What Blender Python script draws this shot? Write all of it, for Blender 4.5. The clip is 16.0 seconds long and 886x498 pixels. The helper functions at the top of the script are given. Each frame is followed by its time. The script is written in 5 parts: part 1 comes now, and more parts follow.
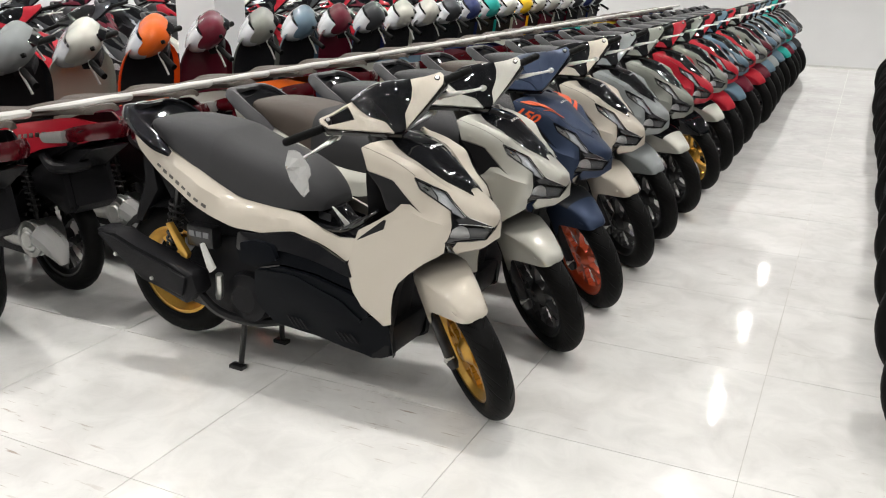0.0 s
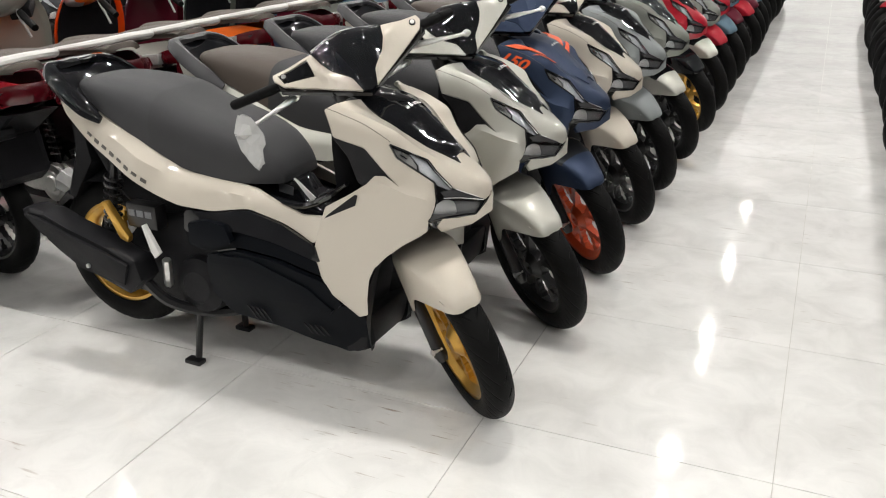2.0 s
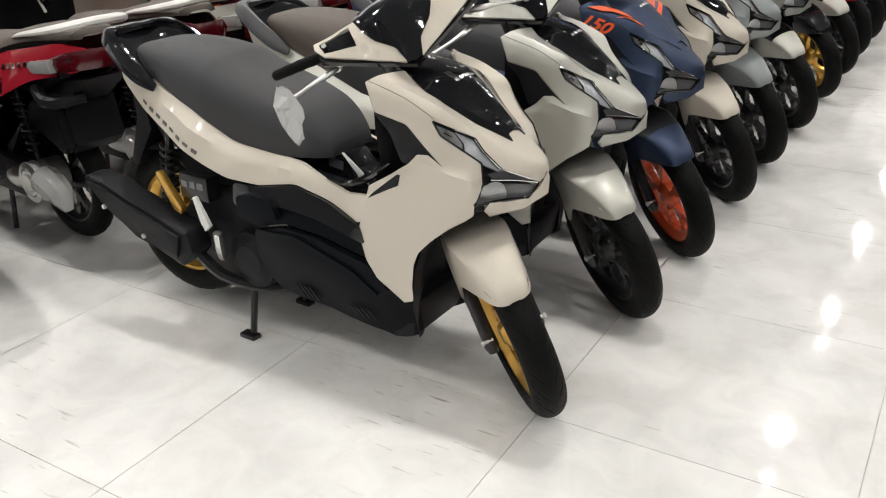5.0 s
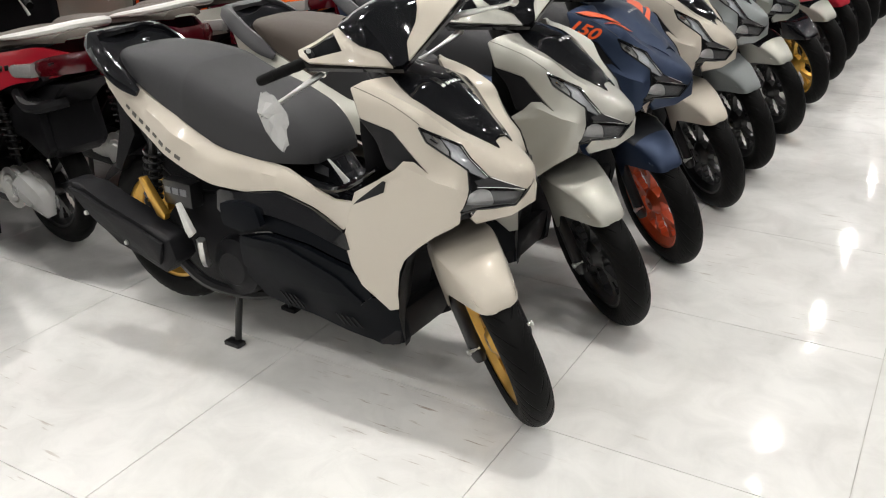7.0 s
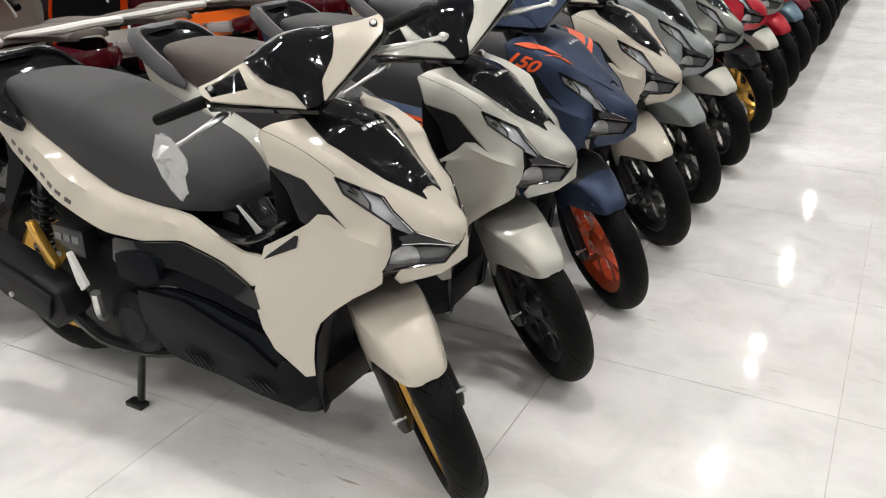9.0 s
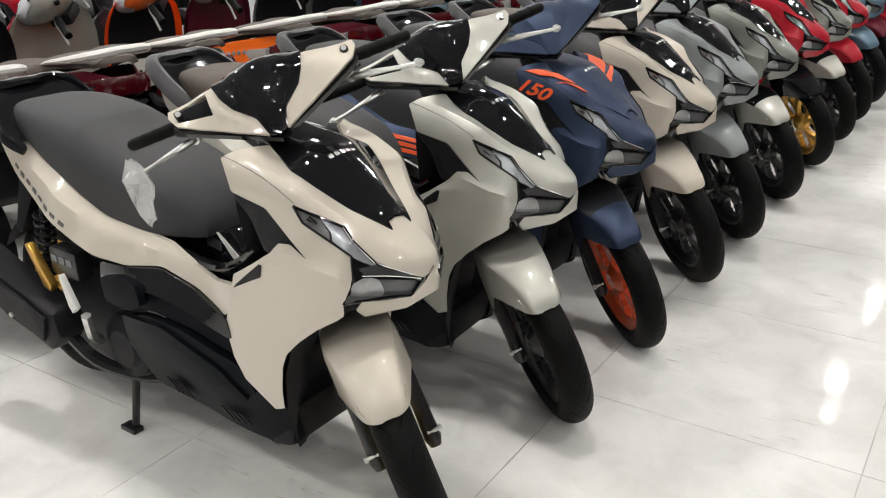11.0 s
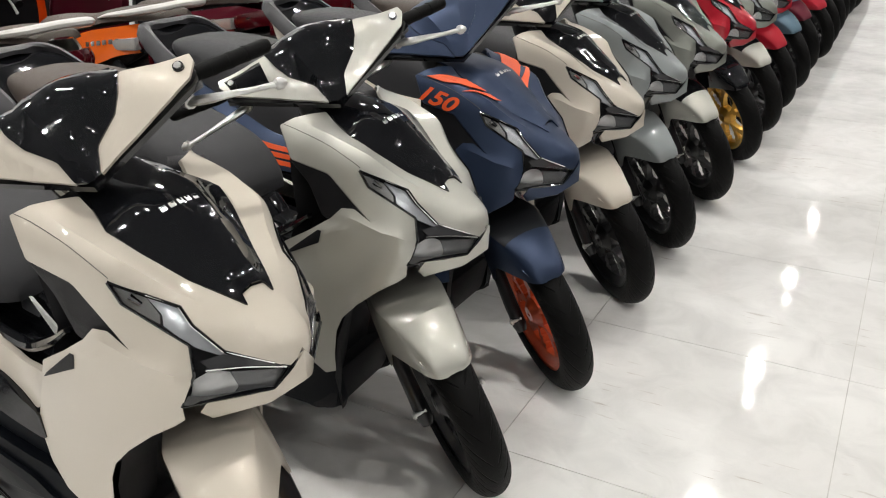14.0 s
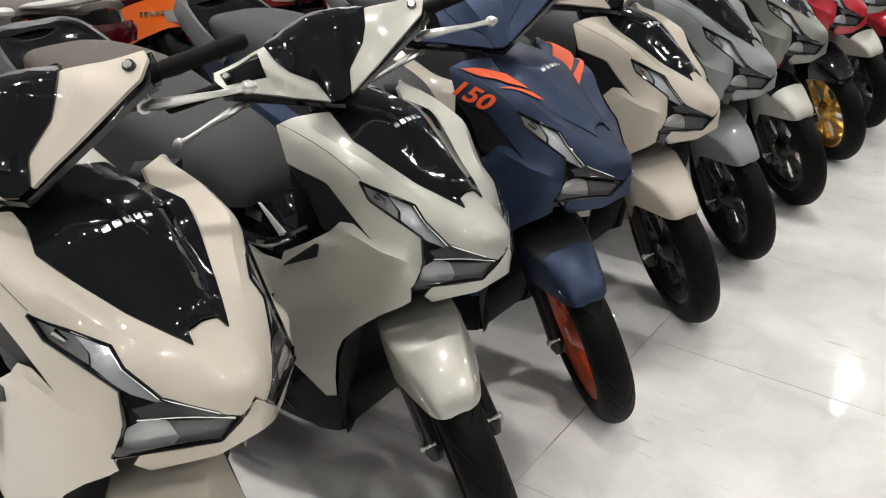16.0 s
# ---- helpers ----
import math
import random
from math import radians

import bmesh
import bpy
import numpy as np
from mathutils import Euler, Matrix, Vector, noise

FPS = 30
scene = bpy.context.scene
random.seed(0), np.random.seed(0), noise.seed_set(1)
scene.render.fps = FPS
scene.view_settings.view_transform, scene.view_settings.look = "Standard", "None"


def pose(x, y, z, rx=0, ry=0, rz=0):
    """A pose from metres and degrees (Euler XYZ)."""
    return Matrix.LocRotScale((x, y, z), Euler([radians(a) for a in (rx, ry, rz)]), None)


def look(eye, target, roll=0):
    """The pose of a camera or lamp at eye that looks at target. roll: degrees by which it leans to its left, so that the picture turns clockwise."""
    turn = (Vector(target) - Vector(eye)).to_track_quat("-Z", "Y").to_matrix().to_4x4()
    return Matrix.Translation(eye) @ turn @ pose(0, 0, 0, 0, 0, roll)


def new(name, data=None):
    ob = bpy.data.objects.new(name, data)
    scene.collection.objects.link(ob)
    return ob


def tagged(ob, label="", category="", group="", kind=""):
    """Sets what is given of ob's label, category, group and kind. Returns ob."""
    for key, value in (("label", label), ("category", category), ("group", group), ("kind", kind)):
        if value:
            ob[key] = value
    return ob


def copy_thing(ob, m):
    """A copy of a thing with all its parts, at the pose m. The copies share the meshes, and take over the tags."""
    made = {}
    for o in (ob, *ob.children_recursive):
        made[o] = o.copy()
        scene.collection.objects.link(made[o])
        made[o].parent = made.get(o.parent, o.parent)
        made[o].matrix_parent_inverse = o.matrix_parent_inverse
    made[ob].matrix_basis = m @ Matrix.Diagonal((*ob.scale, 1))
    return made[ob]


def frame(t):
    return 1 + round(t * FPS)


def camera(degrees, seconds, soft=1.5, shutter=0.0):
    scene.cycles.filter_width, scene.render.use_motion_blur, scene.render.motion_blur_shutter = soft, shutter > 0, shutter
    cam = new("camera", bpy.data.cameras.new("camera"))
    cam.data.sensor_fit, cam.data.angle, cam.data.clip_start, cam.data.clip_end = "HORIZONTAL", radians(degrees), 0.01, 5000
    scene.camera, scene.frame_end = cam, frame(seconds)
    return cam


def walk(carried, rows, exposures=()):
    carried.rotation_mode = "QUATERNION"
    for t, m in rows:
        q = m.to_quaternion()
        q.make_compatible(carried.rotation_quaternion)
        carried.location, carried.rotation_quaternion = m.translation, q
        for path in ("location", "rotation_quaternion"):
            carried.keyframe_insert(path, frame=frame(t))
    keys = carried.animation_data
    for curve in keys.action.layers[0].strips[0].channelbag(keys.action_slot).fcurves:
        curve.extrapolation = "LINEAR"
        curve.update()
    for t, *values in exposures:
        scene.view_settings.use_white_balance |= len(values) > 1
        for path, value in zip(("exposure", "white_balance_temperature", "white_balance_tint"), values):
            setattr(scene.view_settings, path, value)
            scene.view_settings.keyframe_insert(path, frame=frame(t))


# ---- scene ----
cam = camera(53.6, 16.0, soft=1.1)
PATH = [
    (0, (0.144, -0.039, 1.448), (-0.653, 1.687, 0.829), 1.3),
    (0.5, (0.087, 0.036, 1.43), (-0.695, 1.76, 0.787), 1.1),
    (1, (-0.018, 0.154, 1.427), (-0.748, 1.891, 0.755), -0.0),
    (1.5, (-0.057, 0.224, 1.42), (-0.754, 1.957, 0.705), -0.1),
    (2, (-0.05, 0.331, 1.414), (-0.776, 2.038, 0.668), -0.0),
    (2.5, (-0.009, 0.456, 1.413), (-0.804, 2.122, 0.643), -0.3),
    (3, (0.023, 0.525, 1.421), (-0.824, 2.155, 0.629), -0.9),
    (3.5, (0.029, 0.549, 1.415), (-0.865, 2.144, 0.604), -0.5),
    (4, (0.029, 0.57, 1.413), (-0.901, 2.133, 0.582), -0.6),
    (6.5, (0.044, 0.59, 1.414), (-0.92, 2.131, 0.579), -2.3),
    (7, (0.027, 0.611, 1.412), (-0.909, 2.173, 0.583), -1.3),
    (7.5, (-0.013, 0.708, 1.41), (-0.919, 2.285, 0.578), -0.5),
    (8, (-0.06, 0.767, 1.412), (-0.935, 2.37, 0.595), -0.4),
    (8.5, (-0.078, 0.815, 1.408), (-0.907, 2.446, 0.599), -0.6),
    (9, (-0.053, 0.849, 1.413), (-0.884, 2.482, 0.613), 0.4),
    (9.5, (0.022, 0.937, 1.416), (-0.877, 2.549, 0.646), 0.4),
    (9.7, (0.061, 0.974, 1.394), (-0.871, 2.578, 0.647), 0.2),
    (11.8, (0.132, 1.075, 1.4), (-0.89, 2.615, 0.634), -0.9),
    (12, (0.13, 1.101, 1.407), (-0.881, 2.638, 0.622), -1.1),
    (12.5, (0.074, 1.214, 1.407), (-0.864, 2.794, 0.618), 0.2),
    (13, (0.022, 1.347, 1.396), (-0.875, 2.963, 0.631), 0.5),
    (13.5, (-0.016, 1.417, 1.403), (-0.876, 3.044, 0.62), 0.5),
    (14, (-0.038, 1.444, 1.399), (-0.887, 3.069, 0.599), 0.5),
    (14.5, (-0.051, 1.507, 1.393), (-0.938, 3.105, 0.583), 0.8),
    (15, (-0.033, 1.613, 1.405), (-0.974, 3.17, 0.574), 1.2),
    (15.5, (-0.023, 1.689, 1.406), (-1.003, 3.214, 0.562), 1.1),
    (16, (-0.024, 1.737, 1.406), (-1.039, 3.226, 0.538), 0.8),
]
walk(cam, [(t, look(eye, target, roll)) for t, eye, target, roll in PATH])

# ---- light: ceiling downlights and the soft bounce of a white hall ----
CEILING = 3.4
scene.view_settings.exposure = 0.0
world = bpy.data.worlds.new("world")
world.use_nodes = True
world.node_tree.nodes["Background"].inputs[0].default_value = (0.9, 0.95, 1.0, 1)
world.node_tree.nodes["Background"].inputs[1].default_value = 0.0
scene.world = world
LAMPS = [(-0.8 + 2.05 * i, 0.05 + 2.48 * j) for i in range(-4, 4) for j in range(-1, 7)]
SPOTLIGHTS = [(lx + 0.06, ly - 0.83) for lx, ly in LAMPS if -3.0 < lx < 3.0]
for lx, ly in LAMPS:
    lamp = bpy.data.lights.new("downlight_lamp", "AREA")
    lamp.shape, lamp.size, lamp.energy, lamp.color = "DISK", 0.10, 27.1 if lx < -2.4 else 19.7, (1.0, 0.97, 0.93)
    lamp.spread = radians(150)
    new("downlight_lamp", lamp).matrix_world = pose(lx, ly, CEILING - 0.03)
for lx, ly in SPOTLIGHTS:
    lamp = bpy.data.lights.new("spotlight_lamp", "AREA")
    lamp.shape, lamp.size, lamp.energy, lamp.color = "DISK", 0.045, 1.8, (1.0, 0.98, 0.95)
    lamp.spread = radians(150)
    new("spotlight_lamp", lamp).matrix_world = pose(lx, ly, CEILING - 0.125)


# ---- materials ----
def material(name, color, rough=0.5, metal=0.0, coat=0.0, bump=0.0, scale=60.0, vary=0.0, vary_scale=6.0, spec=0.5, coat_rough=0.015):
    """A surface with a fine grain (bump) and a broad drift in tone (vary), at real size."""
    mat = bpy.data.materials.new(name)
    mat.use_nodes = True
    nt = mat.node_tree
    b = nt.nodes["Principled BSDF"]
    b.inputs["Base Color"].default_value = (*color, 1)
    b.inputs["Roughness"].default_value = rough
    b.inputs["Metallic"].default_value = metal
    b.inputs["Coat Weight"].default_value = coat
    b.inputs["Coat Roughness"].default_value = coat_rough
    b.inputs["Specular IOR Level"].default_value = spec
    coord = nt.nodes.new("ShaderNodeTexCoord")
    if vary:
        tex = nt.nodes.new("ShaderNodeTexNoise")
        tex.inputs["Scale"].default_value, tex.inputs["Detail"].default_value = vary_scale, 5
        nt.links.new(coord.outputs["Object"], tex.inputs["Vector"])
        ramp = nt.nodes.new("ShaderNodeMapRange")
        ramp.inputs[1].default_value, ramp.inputs[2].default_value = 0.3, 0.7
        ramp.inputs[3].default_value, ramp.inputs[4].default_value = 1 - vary, 1 + vary
        nt.links.new(tex.outputs[0], ramp.inputs[0])
        mul = nt.nodes.new("ShaderNodeVectorMath")
        mul.operation = "SCALE"
        mul.inputs[0].default_value = color
        nt.links.new(ramp.outputs[0], mul.inputs["Scale"])
        nt.links.new(mul.outputs[0], b.inputs["Base Color"])
        rr = nt.nodes.new("ShaderNodeMapRange")
        rr.inputs[3].default_value, rr.inputs[4].default_value = max(rough - 0.05, 0.01), rough + 0.07
        nt.links.new(tex.outputs[0], rr.inputs[0])
        nt.links.new(rr.outputs[0], b.inputs["Roughness"])
    if bump:
        tex = nt.nodes.new("ShaderNodeTexNoise")
        tex.inputs["Scale"].default_value, tex.inputs["Detail"].default_value = scale, 3
        nt.links.new(coord.outputs["Object"], tex.inputs["Vector"])
        bm_node = nt.nodes.new("ShaderNodeBump")
        bm_node.inputs["Strength"].default_value, bm_node.inputs["Distance"].default_value = bump, 0.002
        nt.links.new(tex.outputs[0], bm_node.inputs["Height"])
        nt.links.new(bm_node.outputs[0], b.inputs["Normal"])
        nt.links.new(bm_node.outputs[0], b.inputs["Coat Normal"])
    return mat


def paint(name, color, pearl=0.25, rough=0.32, coat=1.0):
    """Vehicle paint: flakes under a clear coat."""
    return material(name, color, rough + 0.15, pearl, coat, vary=0.035, vary_scale=900, spec=0.1, bump=0.3, scale=17, coat_rough=0.07)


CREAM = paint("cream_paint", (0.55, 0.505, 0.43), 0.2, 0.36)
SILVER = paint("silver_pearl_paint", (0.48, 0.478, 0.43), 0.6, 0.34)
BLUE = material("matte_blue_paint", (0.03, 0.046, 0.088), 0.42, 0.55, 0.0, bump=0.2, scale=17, vary=0.04, vary_scale=900, spec=0.4)
CEMENT = paint("cement_grey_paint", (0.24, 0.26, 0.265), 0.25)
SAGE = paint("sage_grey_paint", (0.22, 0.23, 0.205), 0.4)
RED = paint("red_paint", (0.40, 0.011, 0.025), 0.1)
MAROON = paint("maroon_paint", (0.10, 0.006, 0.018), 0.2)
STEEL_BLUE = paint("steel_blue_paint", (0.10, 0.16, 0.21), 0.4)
TEAL = paint("teal_paint", (0.02, 0.32, 0.28), 0.2)
DARK = paint("graphite_paint", (0.03, 0.032, 0.036), 0.4)
ORANGE = paint("orange_paint", (0.75, 0.13, 0.01), 0.1)
YELLOW = paint("yellow_paint", (0.75, 0.48, 0.02), 0.1)
WHITE = paint("white_paint", (0.72, 0.72, 0.70), 0.1)
NAVY = paint("navy_paint", (0.02, 0.03, 0.11), 0.3)
RAIL_GREY = material("satin_grey_plastic", (0.03, 0.03, 0.033), 0.4, bump=0.2, scale=800, vary=0.1, vary_scale=20)
GLOSS_BLACK = material("gloss_black_plastic", (0.006, 0.0064, 0.0076), 0.055, 0, 0.3, bump=0.4, scale=16, coat_rough=0.04)
MATTE_BLACK = material("matte_black_plastic", (0.012, 0.012, 0.0135), 0.4, bump=0.25, scale=900, vary=0.15, vary_scale=14, spec=0.13)
SATIN_BLACK = material("satin_black_plastic", (0.005, 0.006, 0.008), 0.34, bump=0.4, scale=15, spec=0.06)
RUBBER = material("tyre_rubber", (0.0042, 0.0042, 0.0042), 0.55, bump=0.3, scale=500, vary=0.2, vary_scale=25, spec=0.1)
SEAT = material("seat_vinyl", (0.024, 0.0245, 0.027), 0.6, bump=0.5, scale=1100, vary=0.08, vary_scale=12)
SEAT_GREY = material("grey_seat_vinyl", (0.029, 0.0295, 0.0325), 0.6, bump=0.5, scale=1100, vary=0.08, vary_scale=12)
SEAT_BROWN = material("brown_seat_vinyl", (0.07, 0.054, 0.043), 0.55, bump=0.5, scale=1100, vary=0.08, vary_scale=12)
ALLOY = material("bare_alloy", (0.62, 0.62, 0.60), 0.32, 0.95, bump=0.2, scale=300, vary=0.1, vary_scale=30)
CHROME = material("chrome", (0.8, 0.8, 0.8), 0.08, 1.0)
BLACK_METAL = material("black_enamel", (0.012, 0.012, 0.013), 0.3, 0.3, 0.3, vary=0.1, vary_scale=20)
GOLD = material("gold_anodised", (0.62, 0.36, 0.07), 0.3, 0.85, 0.4, vary=0.06, vary_scale=40)
RIM_ORANGE = material("orange_red_rim", (0.55, 0.075, 0.02), 0.35, 0.2, 0.6, vary=0.05, vary_scale=40)
REFLECTOR = material("lamp_reflector", (0.42, 0.42, 0.41), 0.22, 0.35, 0.3, bump=1.0, scale=70)
LAMP_BOWL = material("faceted_lamp_bowl", (0.7, 0.7, 0.69), 0.3, 0.45, 0.3, bump=0.8, scale=60)
SMOKED = material("smoked_lamp_diffuser", (0.17, 0.172, 0.175), 0.25, 0.2, 0.3, bump=0.6, scale=70)
LAMP_GREY = material("dark_grey_lamp_brow", (0.04, 0.04, 0.042), 0.14, 0, 0.3, vary=0.05, vary_scale=60)
BAND = material("bright_lamp_band", (0.66, 0.68, 0.71), 0.2, 0.4, 0.6, vary=0.05, vary_scale=40)
RED_LENS = material("red_lens", (0.06, 0.002, 0.005), 0.12, 0, 0.3, vary=0.1, vary_scale=80)
RAIL_WHITE = material("white_film_wrapped_rail", (0.75, 0.74, 0.71), 0.3, 0, 0.4, bump=0.5, scale=40, vary=0.05)
DECAL_ORANGE = material("orange_decal", (0.78, 0.10, 0.02), 0.45)
DECAL_DARK = material("dark_decal", (0.09, 0.083, 0.075), 0.4)
LABEL = material("grey_label", (0.13, 0.135, 0.145), 0.4, vary=0.1, vary_scale=200)
PALE = material("pale_plastic", (0.66, 0.66, 0.64), 0.4, vary=0.06, vary_scale=60)
PLASTER = material("white_wall_paint", (0.76, 0.765, 0.77), 0.6, bump=0.12, scale=120, vary=0.02, vary_scale=1.5)
# for the added walls out of view: dark only to keep gloss reflections dim
UNSEEN_DARK = material("dark_grey_wall_paint", (0.13, 0.13, 0.135), 0.6, bump=0.12, scale=120, vary=0.04, vary_scale=1.5)
CEIL = material("dark_ceiling_paint", (0.14, 0.143, 0.15), 0.8, bump=0.1, scale=90, vary=0.02, vary_scale=1.0)


def clear(name, tint, amount, rough=0.05):
    """A clear sheet: part of the light passes straight through, the rest shines."""
    mat = bpy.data.materials.new(name)
    mat.use_nodes = True
    nt = mat.node_tree
    out, b = nt.nodes["Material Output"], nt.nodes["Principled BSDF"]
    b.inputs["Base Color"].default_value = (*tint, 1)
    b.inputs["Roughness"].default_value = rough
    see = nt.nodes.new("ShaderNodeBsdfTransparent")
    see.inputs[0].default_value = (0.97, 0.975, 0.98, 1)
    mix = nt.nodes.new("ShaderNodeMixShader")
    mix.inputs[0].default_value = amount
    nt.links.new(see.outputs[0], mix.inputs[1])
    nt.links.new(b.outputs[0], mix.inputs[2])
    nt.links.new(mix.outputs[0], out.inputs[0])
    return mat


LENS = clear("clear_lens", (0.02, 0.02, 0.022), 0.1, 0.03)
BAG = clear("clear_plastic_bag", (0.75, 0.75, 0.74), 0.42, 0.12)
BAG.node_tree.nodes["Principled BSDF"].inputs["Coat Weight"].default_value = 1.0


def tile_material():
    """Polished white porcelain: faint cloudy veins, a tone of its own for each tile, wiped gloss."""
    mat = bpy.data.materials.new("polished_white_tile")
    mat.use_nodes = True
    nt = mat.node_tree
    b = nt.nodes["Principled BSDF"]
    coord = nt.nodes.new("ShaderNodeNewGeometry")
    info = nt.nodes.new("ShaderNodeObjectInfo")
    cloud = nt.nodes.new("ShaderNodeTexNoise")
    cloud.inputs["Scale"].default_value, cloud.inputs["Detail"].default_value = 1.6, 6
    nt.links.new(coord.outputs["Position"], cloud.inputs["Vector"])
    ramp = nt.nodes.new("ShaderNodeValToRGB")
    ramp.color_ramp.elements[0].position, ramp.color_ramp.elements[0].color = 0.3, (0.67, 0.662, 0.64, 1)
    ramp.color_ramp.elements[1].position, ramp.color_ramp.elements[1].color = 0.62, (0.775, 0.77, 0.75, 1)
    nt.links.new(cloud.outputs[0], ramp.inputs[0])
    # scuff streaks: fine, stretched, sparse
    mapn = nt.nodes.new("ShaderNodeMapping")
    mapn.inputs["Scale"].default_value = (3.5, 26.0, 1)
    mapn.inputs["Rotation"].default_value = (0, 0, radians(12))
    nt.links.new(coord.outputs["Position"], mapn.inputs["Vector"])
    scuff = nt.nodes.new("ShaderNodeTexNoise")
    scuff.inputs["Scale"].default_value, scuff.inputs["Detail"].default_value = 2.2, 4
    nt.links.new(mapn.outputs[0], scuff.inputs["Vector"])
    patch_tex = nt.nodes.new("ShaderNodeTexNoise")
    patch_tex.inputs["Scale"].default_value = 1.1
    nt.links.new(coord.outputs["Position"], patch_tex.inputs["Vector"])
    pick = nt.nodes.new("ShaderNodeMapRange")
    pick.inputs[1].default_value, pick.inputs[2].default_value = 0.625, 0.71
    nt.links.new(scuff.outputs[0], pick.inputs[0])
    area = nt.nodes.new("ShaderNodeMapRange")
    area.inputs[1].default_value, area.inputs[2].default_value = 0.52, 0.64
    nt.links.new(patch_tex.outputs[0], area.inputs[0])
    both = nt.nodes.new("ShaderNodeMath")
    both.operation = "MULTIPLY"
    nt.links.new(pick.outputs[0], both.inputs[0])
    nt.links.new(area.outputs[0], both.inputs[1])
    worn = nt.nodes.new("ShaderNodeMixRGB")
    worn.inputs[2].default_value = (0.44, 0.39, 0.345, 1)
    nt.links.new(both.outputs[0], worn.inputs[0])
    nt.links.new(ramp.outputs[0], worn.inputs[1])
    tone = nt.nodes.new("ShaderNodeMapRange")
    tone.inputs[3].default_value, tone.inputs[4].default_value = 0.975, 1.02
    nt.links.new(info.outputs["Random"], tone.inputs[0])
    mul = nt.nodes.new("ShaderNodeVectorMath")
    mul.operation = "SCALE"
    nt.links.new(worn.outputs[0], mul.inputs[0])
    # wiped grime: a finer mottle in tone and gloss
    grime = nt.nodes.new("ShaderNodeTexNoise")
    grime.inputs["Scale"].default_value, grime.inputs["Detail"].default_value, grime.inputs["Roughness"].default_value = 6.5, 8, 0.62
    grime.inputs["Distortion"].default_value = 0.8
    nt.links.new(coord.outputs["Position"], grime.inputs["Vector"])
    film = nt.nodes.new("ShaderNodeMapRange")
    film.inputs[1].default_value, film.inputs[2].default_value = 0.32, 0.6
    film.inputs[3].default_value, film.inputs[4].default_value = 0.9, 1.025
    nt.links.new(grime.outputs[0], film.inputs[0])
    both_tones = nt.nodes.new("ShaderNodeMath")
    both_tones.operation = "MULTIPLY"
    nt.links.new(tone.outputs[0], both_tones.inputs[0])
    nt.links.new(film.outputs[0], both_tones.inputs[1])
    nt.links.new(both_tones.outputs[0], mul.inputs["Scale"])
    nt.links.new(mul.outputs[0], b.inputs["Base Color"])
    gloss = nt.nodes.new("ShaderNodeMapRange")
    gloss.inputs[3].default_value, gloss.inputs[4].default_value = 0.03, 0.085
    b.inputs["Specular IOR Level"].default_value = 0.4
    b.inputs["Coat Weight"].default_value, b.inputs["Coat Roughness"].default_value = 0.22, 0.24
    gloss.inputs[1].default_value, gloss.inputs[2].default_value = 0.35, 0.65
    nt.links.new(grime.outputs[0], gloss.inputs[0])
    nt.links.new(gloss.outputs[0], b.inputs["Roughness"])
    wave = nt.nodes.new("ShaderNodeTexNoise")
    wave.inputs["Scale"].default_value = 5.0
    nt.links.new(coord.outputs["Position"], wave.inputs["Vector"])
    bmp = nt.nodes.new("ShaderNodeBump")
    bmp.inputs["Strength"].default_value, bmp.inputs["Distance"].default_value = 0.12, 0.001
    nt.links.new(wave.outputs[0], bmp.inputs["Height"])
    nt.links.new(bmp.outputs[0], b.inputs["Normal"])
    return mat


TILE = tile_material()
GROUT = material("grey_grout", (0.48, 0.47, 0.44), 0.85, bump=0.3, scale=300, vary=0.25, vary_scale=9)
GLOW = bpy.data.materials.new("lit_downlight")
GLOW.use_nodes = True
GLOW.node_tree.nodes["Principled BSDF"].inputs["Emission Color"].default_value = (1.0, 0.97, 0.92, 1)
GLOW.node_tree.nodes["Principled BSDF"].inputs["Emission Strength"].default_value = 12.0
from mathutils.geometry import delaunay_2d_cdt


# ---- mesh helpers; vehicle frame: x ahead, s to the vehicle's right, z up ----
def part(name, bm, mat, parent=None, label="", smooth=True, crisp=38):
    """Links a bmesh as one mesh object under a thing or part; several materials may be given."""
    me = bpy.data.meshes.new(name)
    bmesh.ops.recalc_face_normals(bm, faces=bm.faces[:])
    bm.to_mesh(me)
    bm.free()
    if smooth:
        me.polygons.foreach_set("use_smooth", [True] * len(me.polygons))
        me.set_sharp_from_angle(angle=radians(crisp))
    me.materials.append(mat)
    ob = new(name, me)
    ob.parent = parent
    if label:
        ob["label"] = label
    return ob


def thing(name, label, category, group="", kind=""):
    return tagged(new(name), label, category, group, kind)


def mirrored(bm):
    """A copy on the vehicle's other side."""
    other = bm.copy()
    for v in other.verts:
        v.co.y = -v.co.y
    bmesh.ops.reverse_faces(other, faces=other.faces[:])
    return other


def chaikin(pts, cut=0.12):
    """Clips the corners of a closed outline a little."""
    out = []
    for i, p in enumerate(pts):
        a, b = np.array(pts[i - 1]), np.array(pts[(i + 1) % len(pts)])
        p = np.array(p)
        out += [p + (a - p) * cut, p + (a - p) * cut * 0.35 + (b - p) * cut * 0.35, p + (b - p) * cut]
    return out


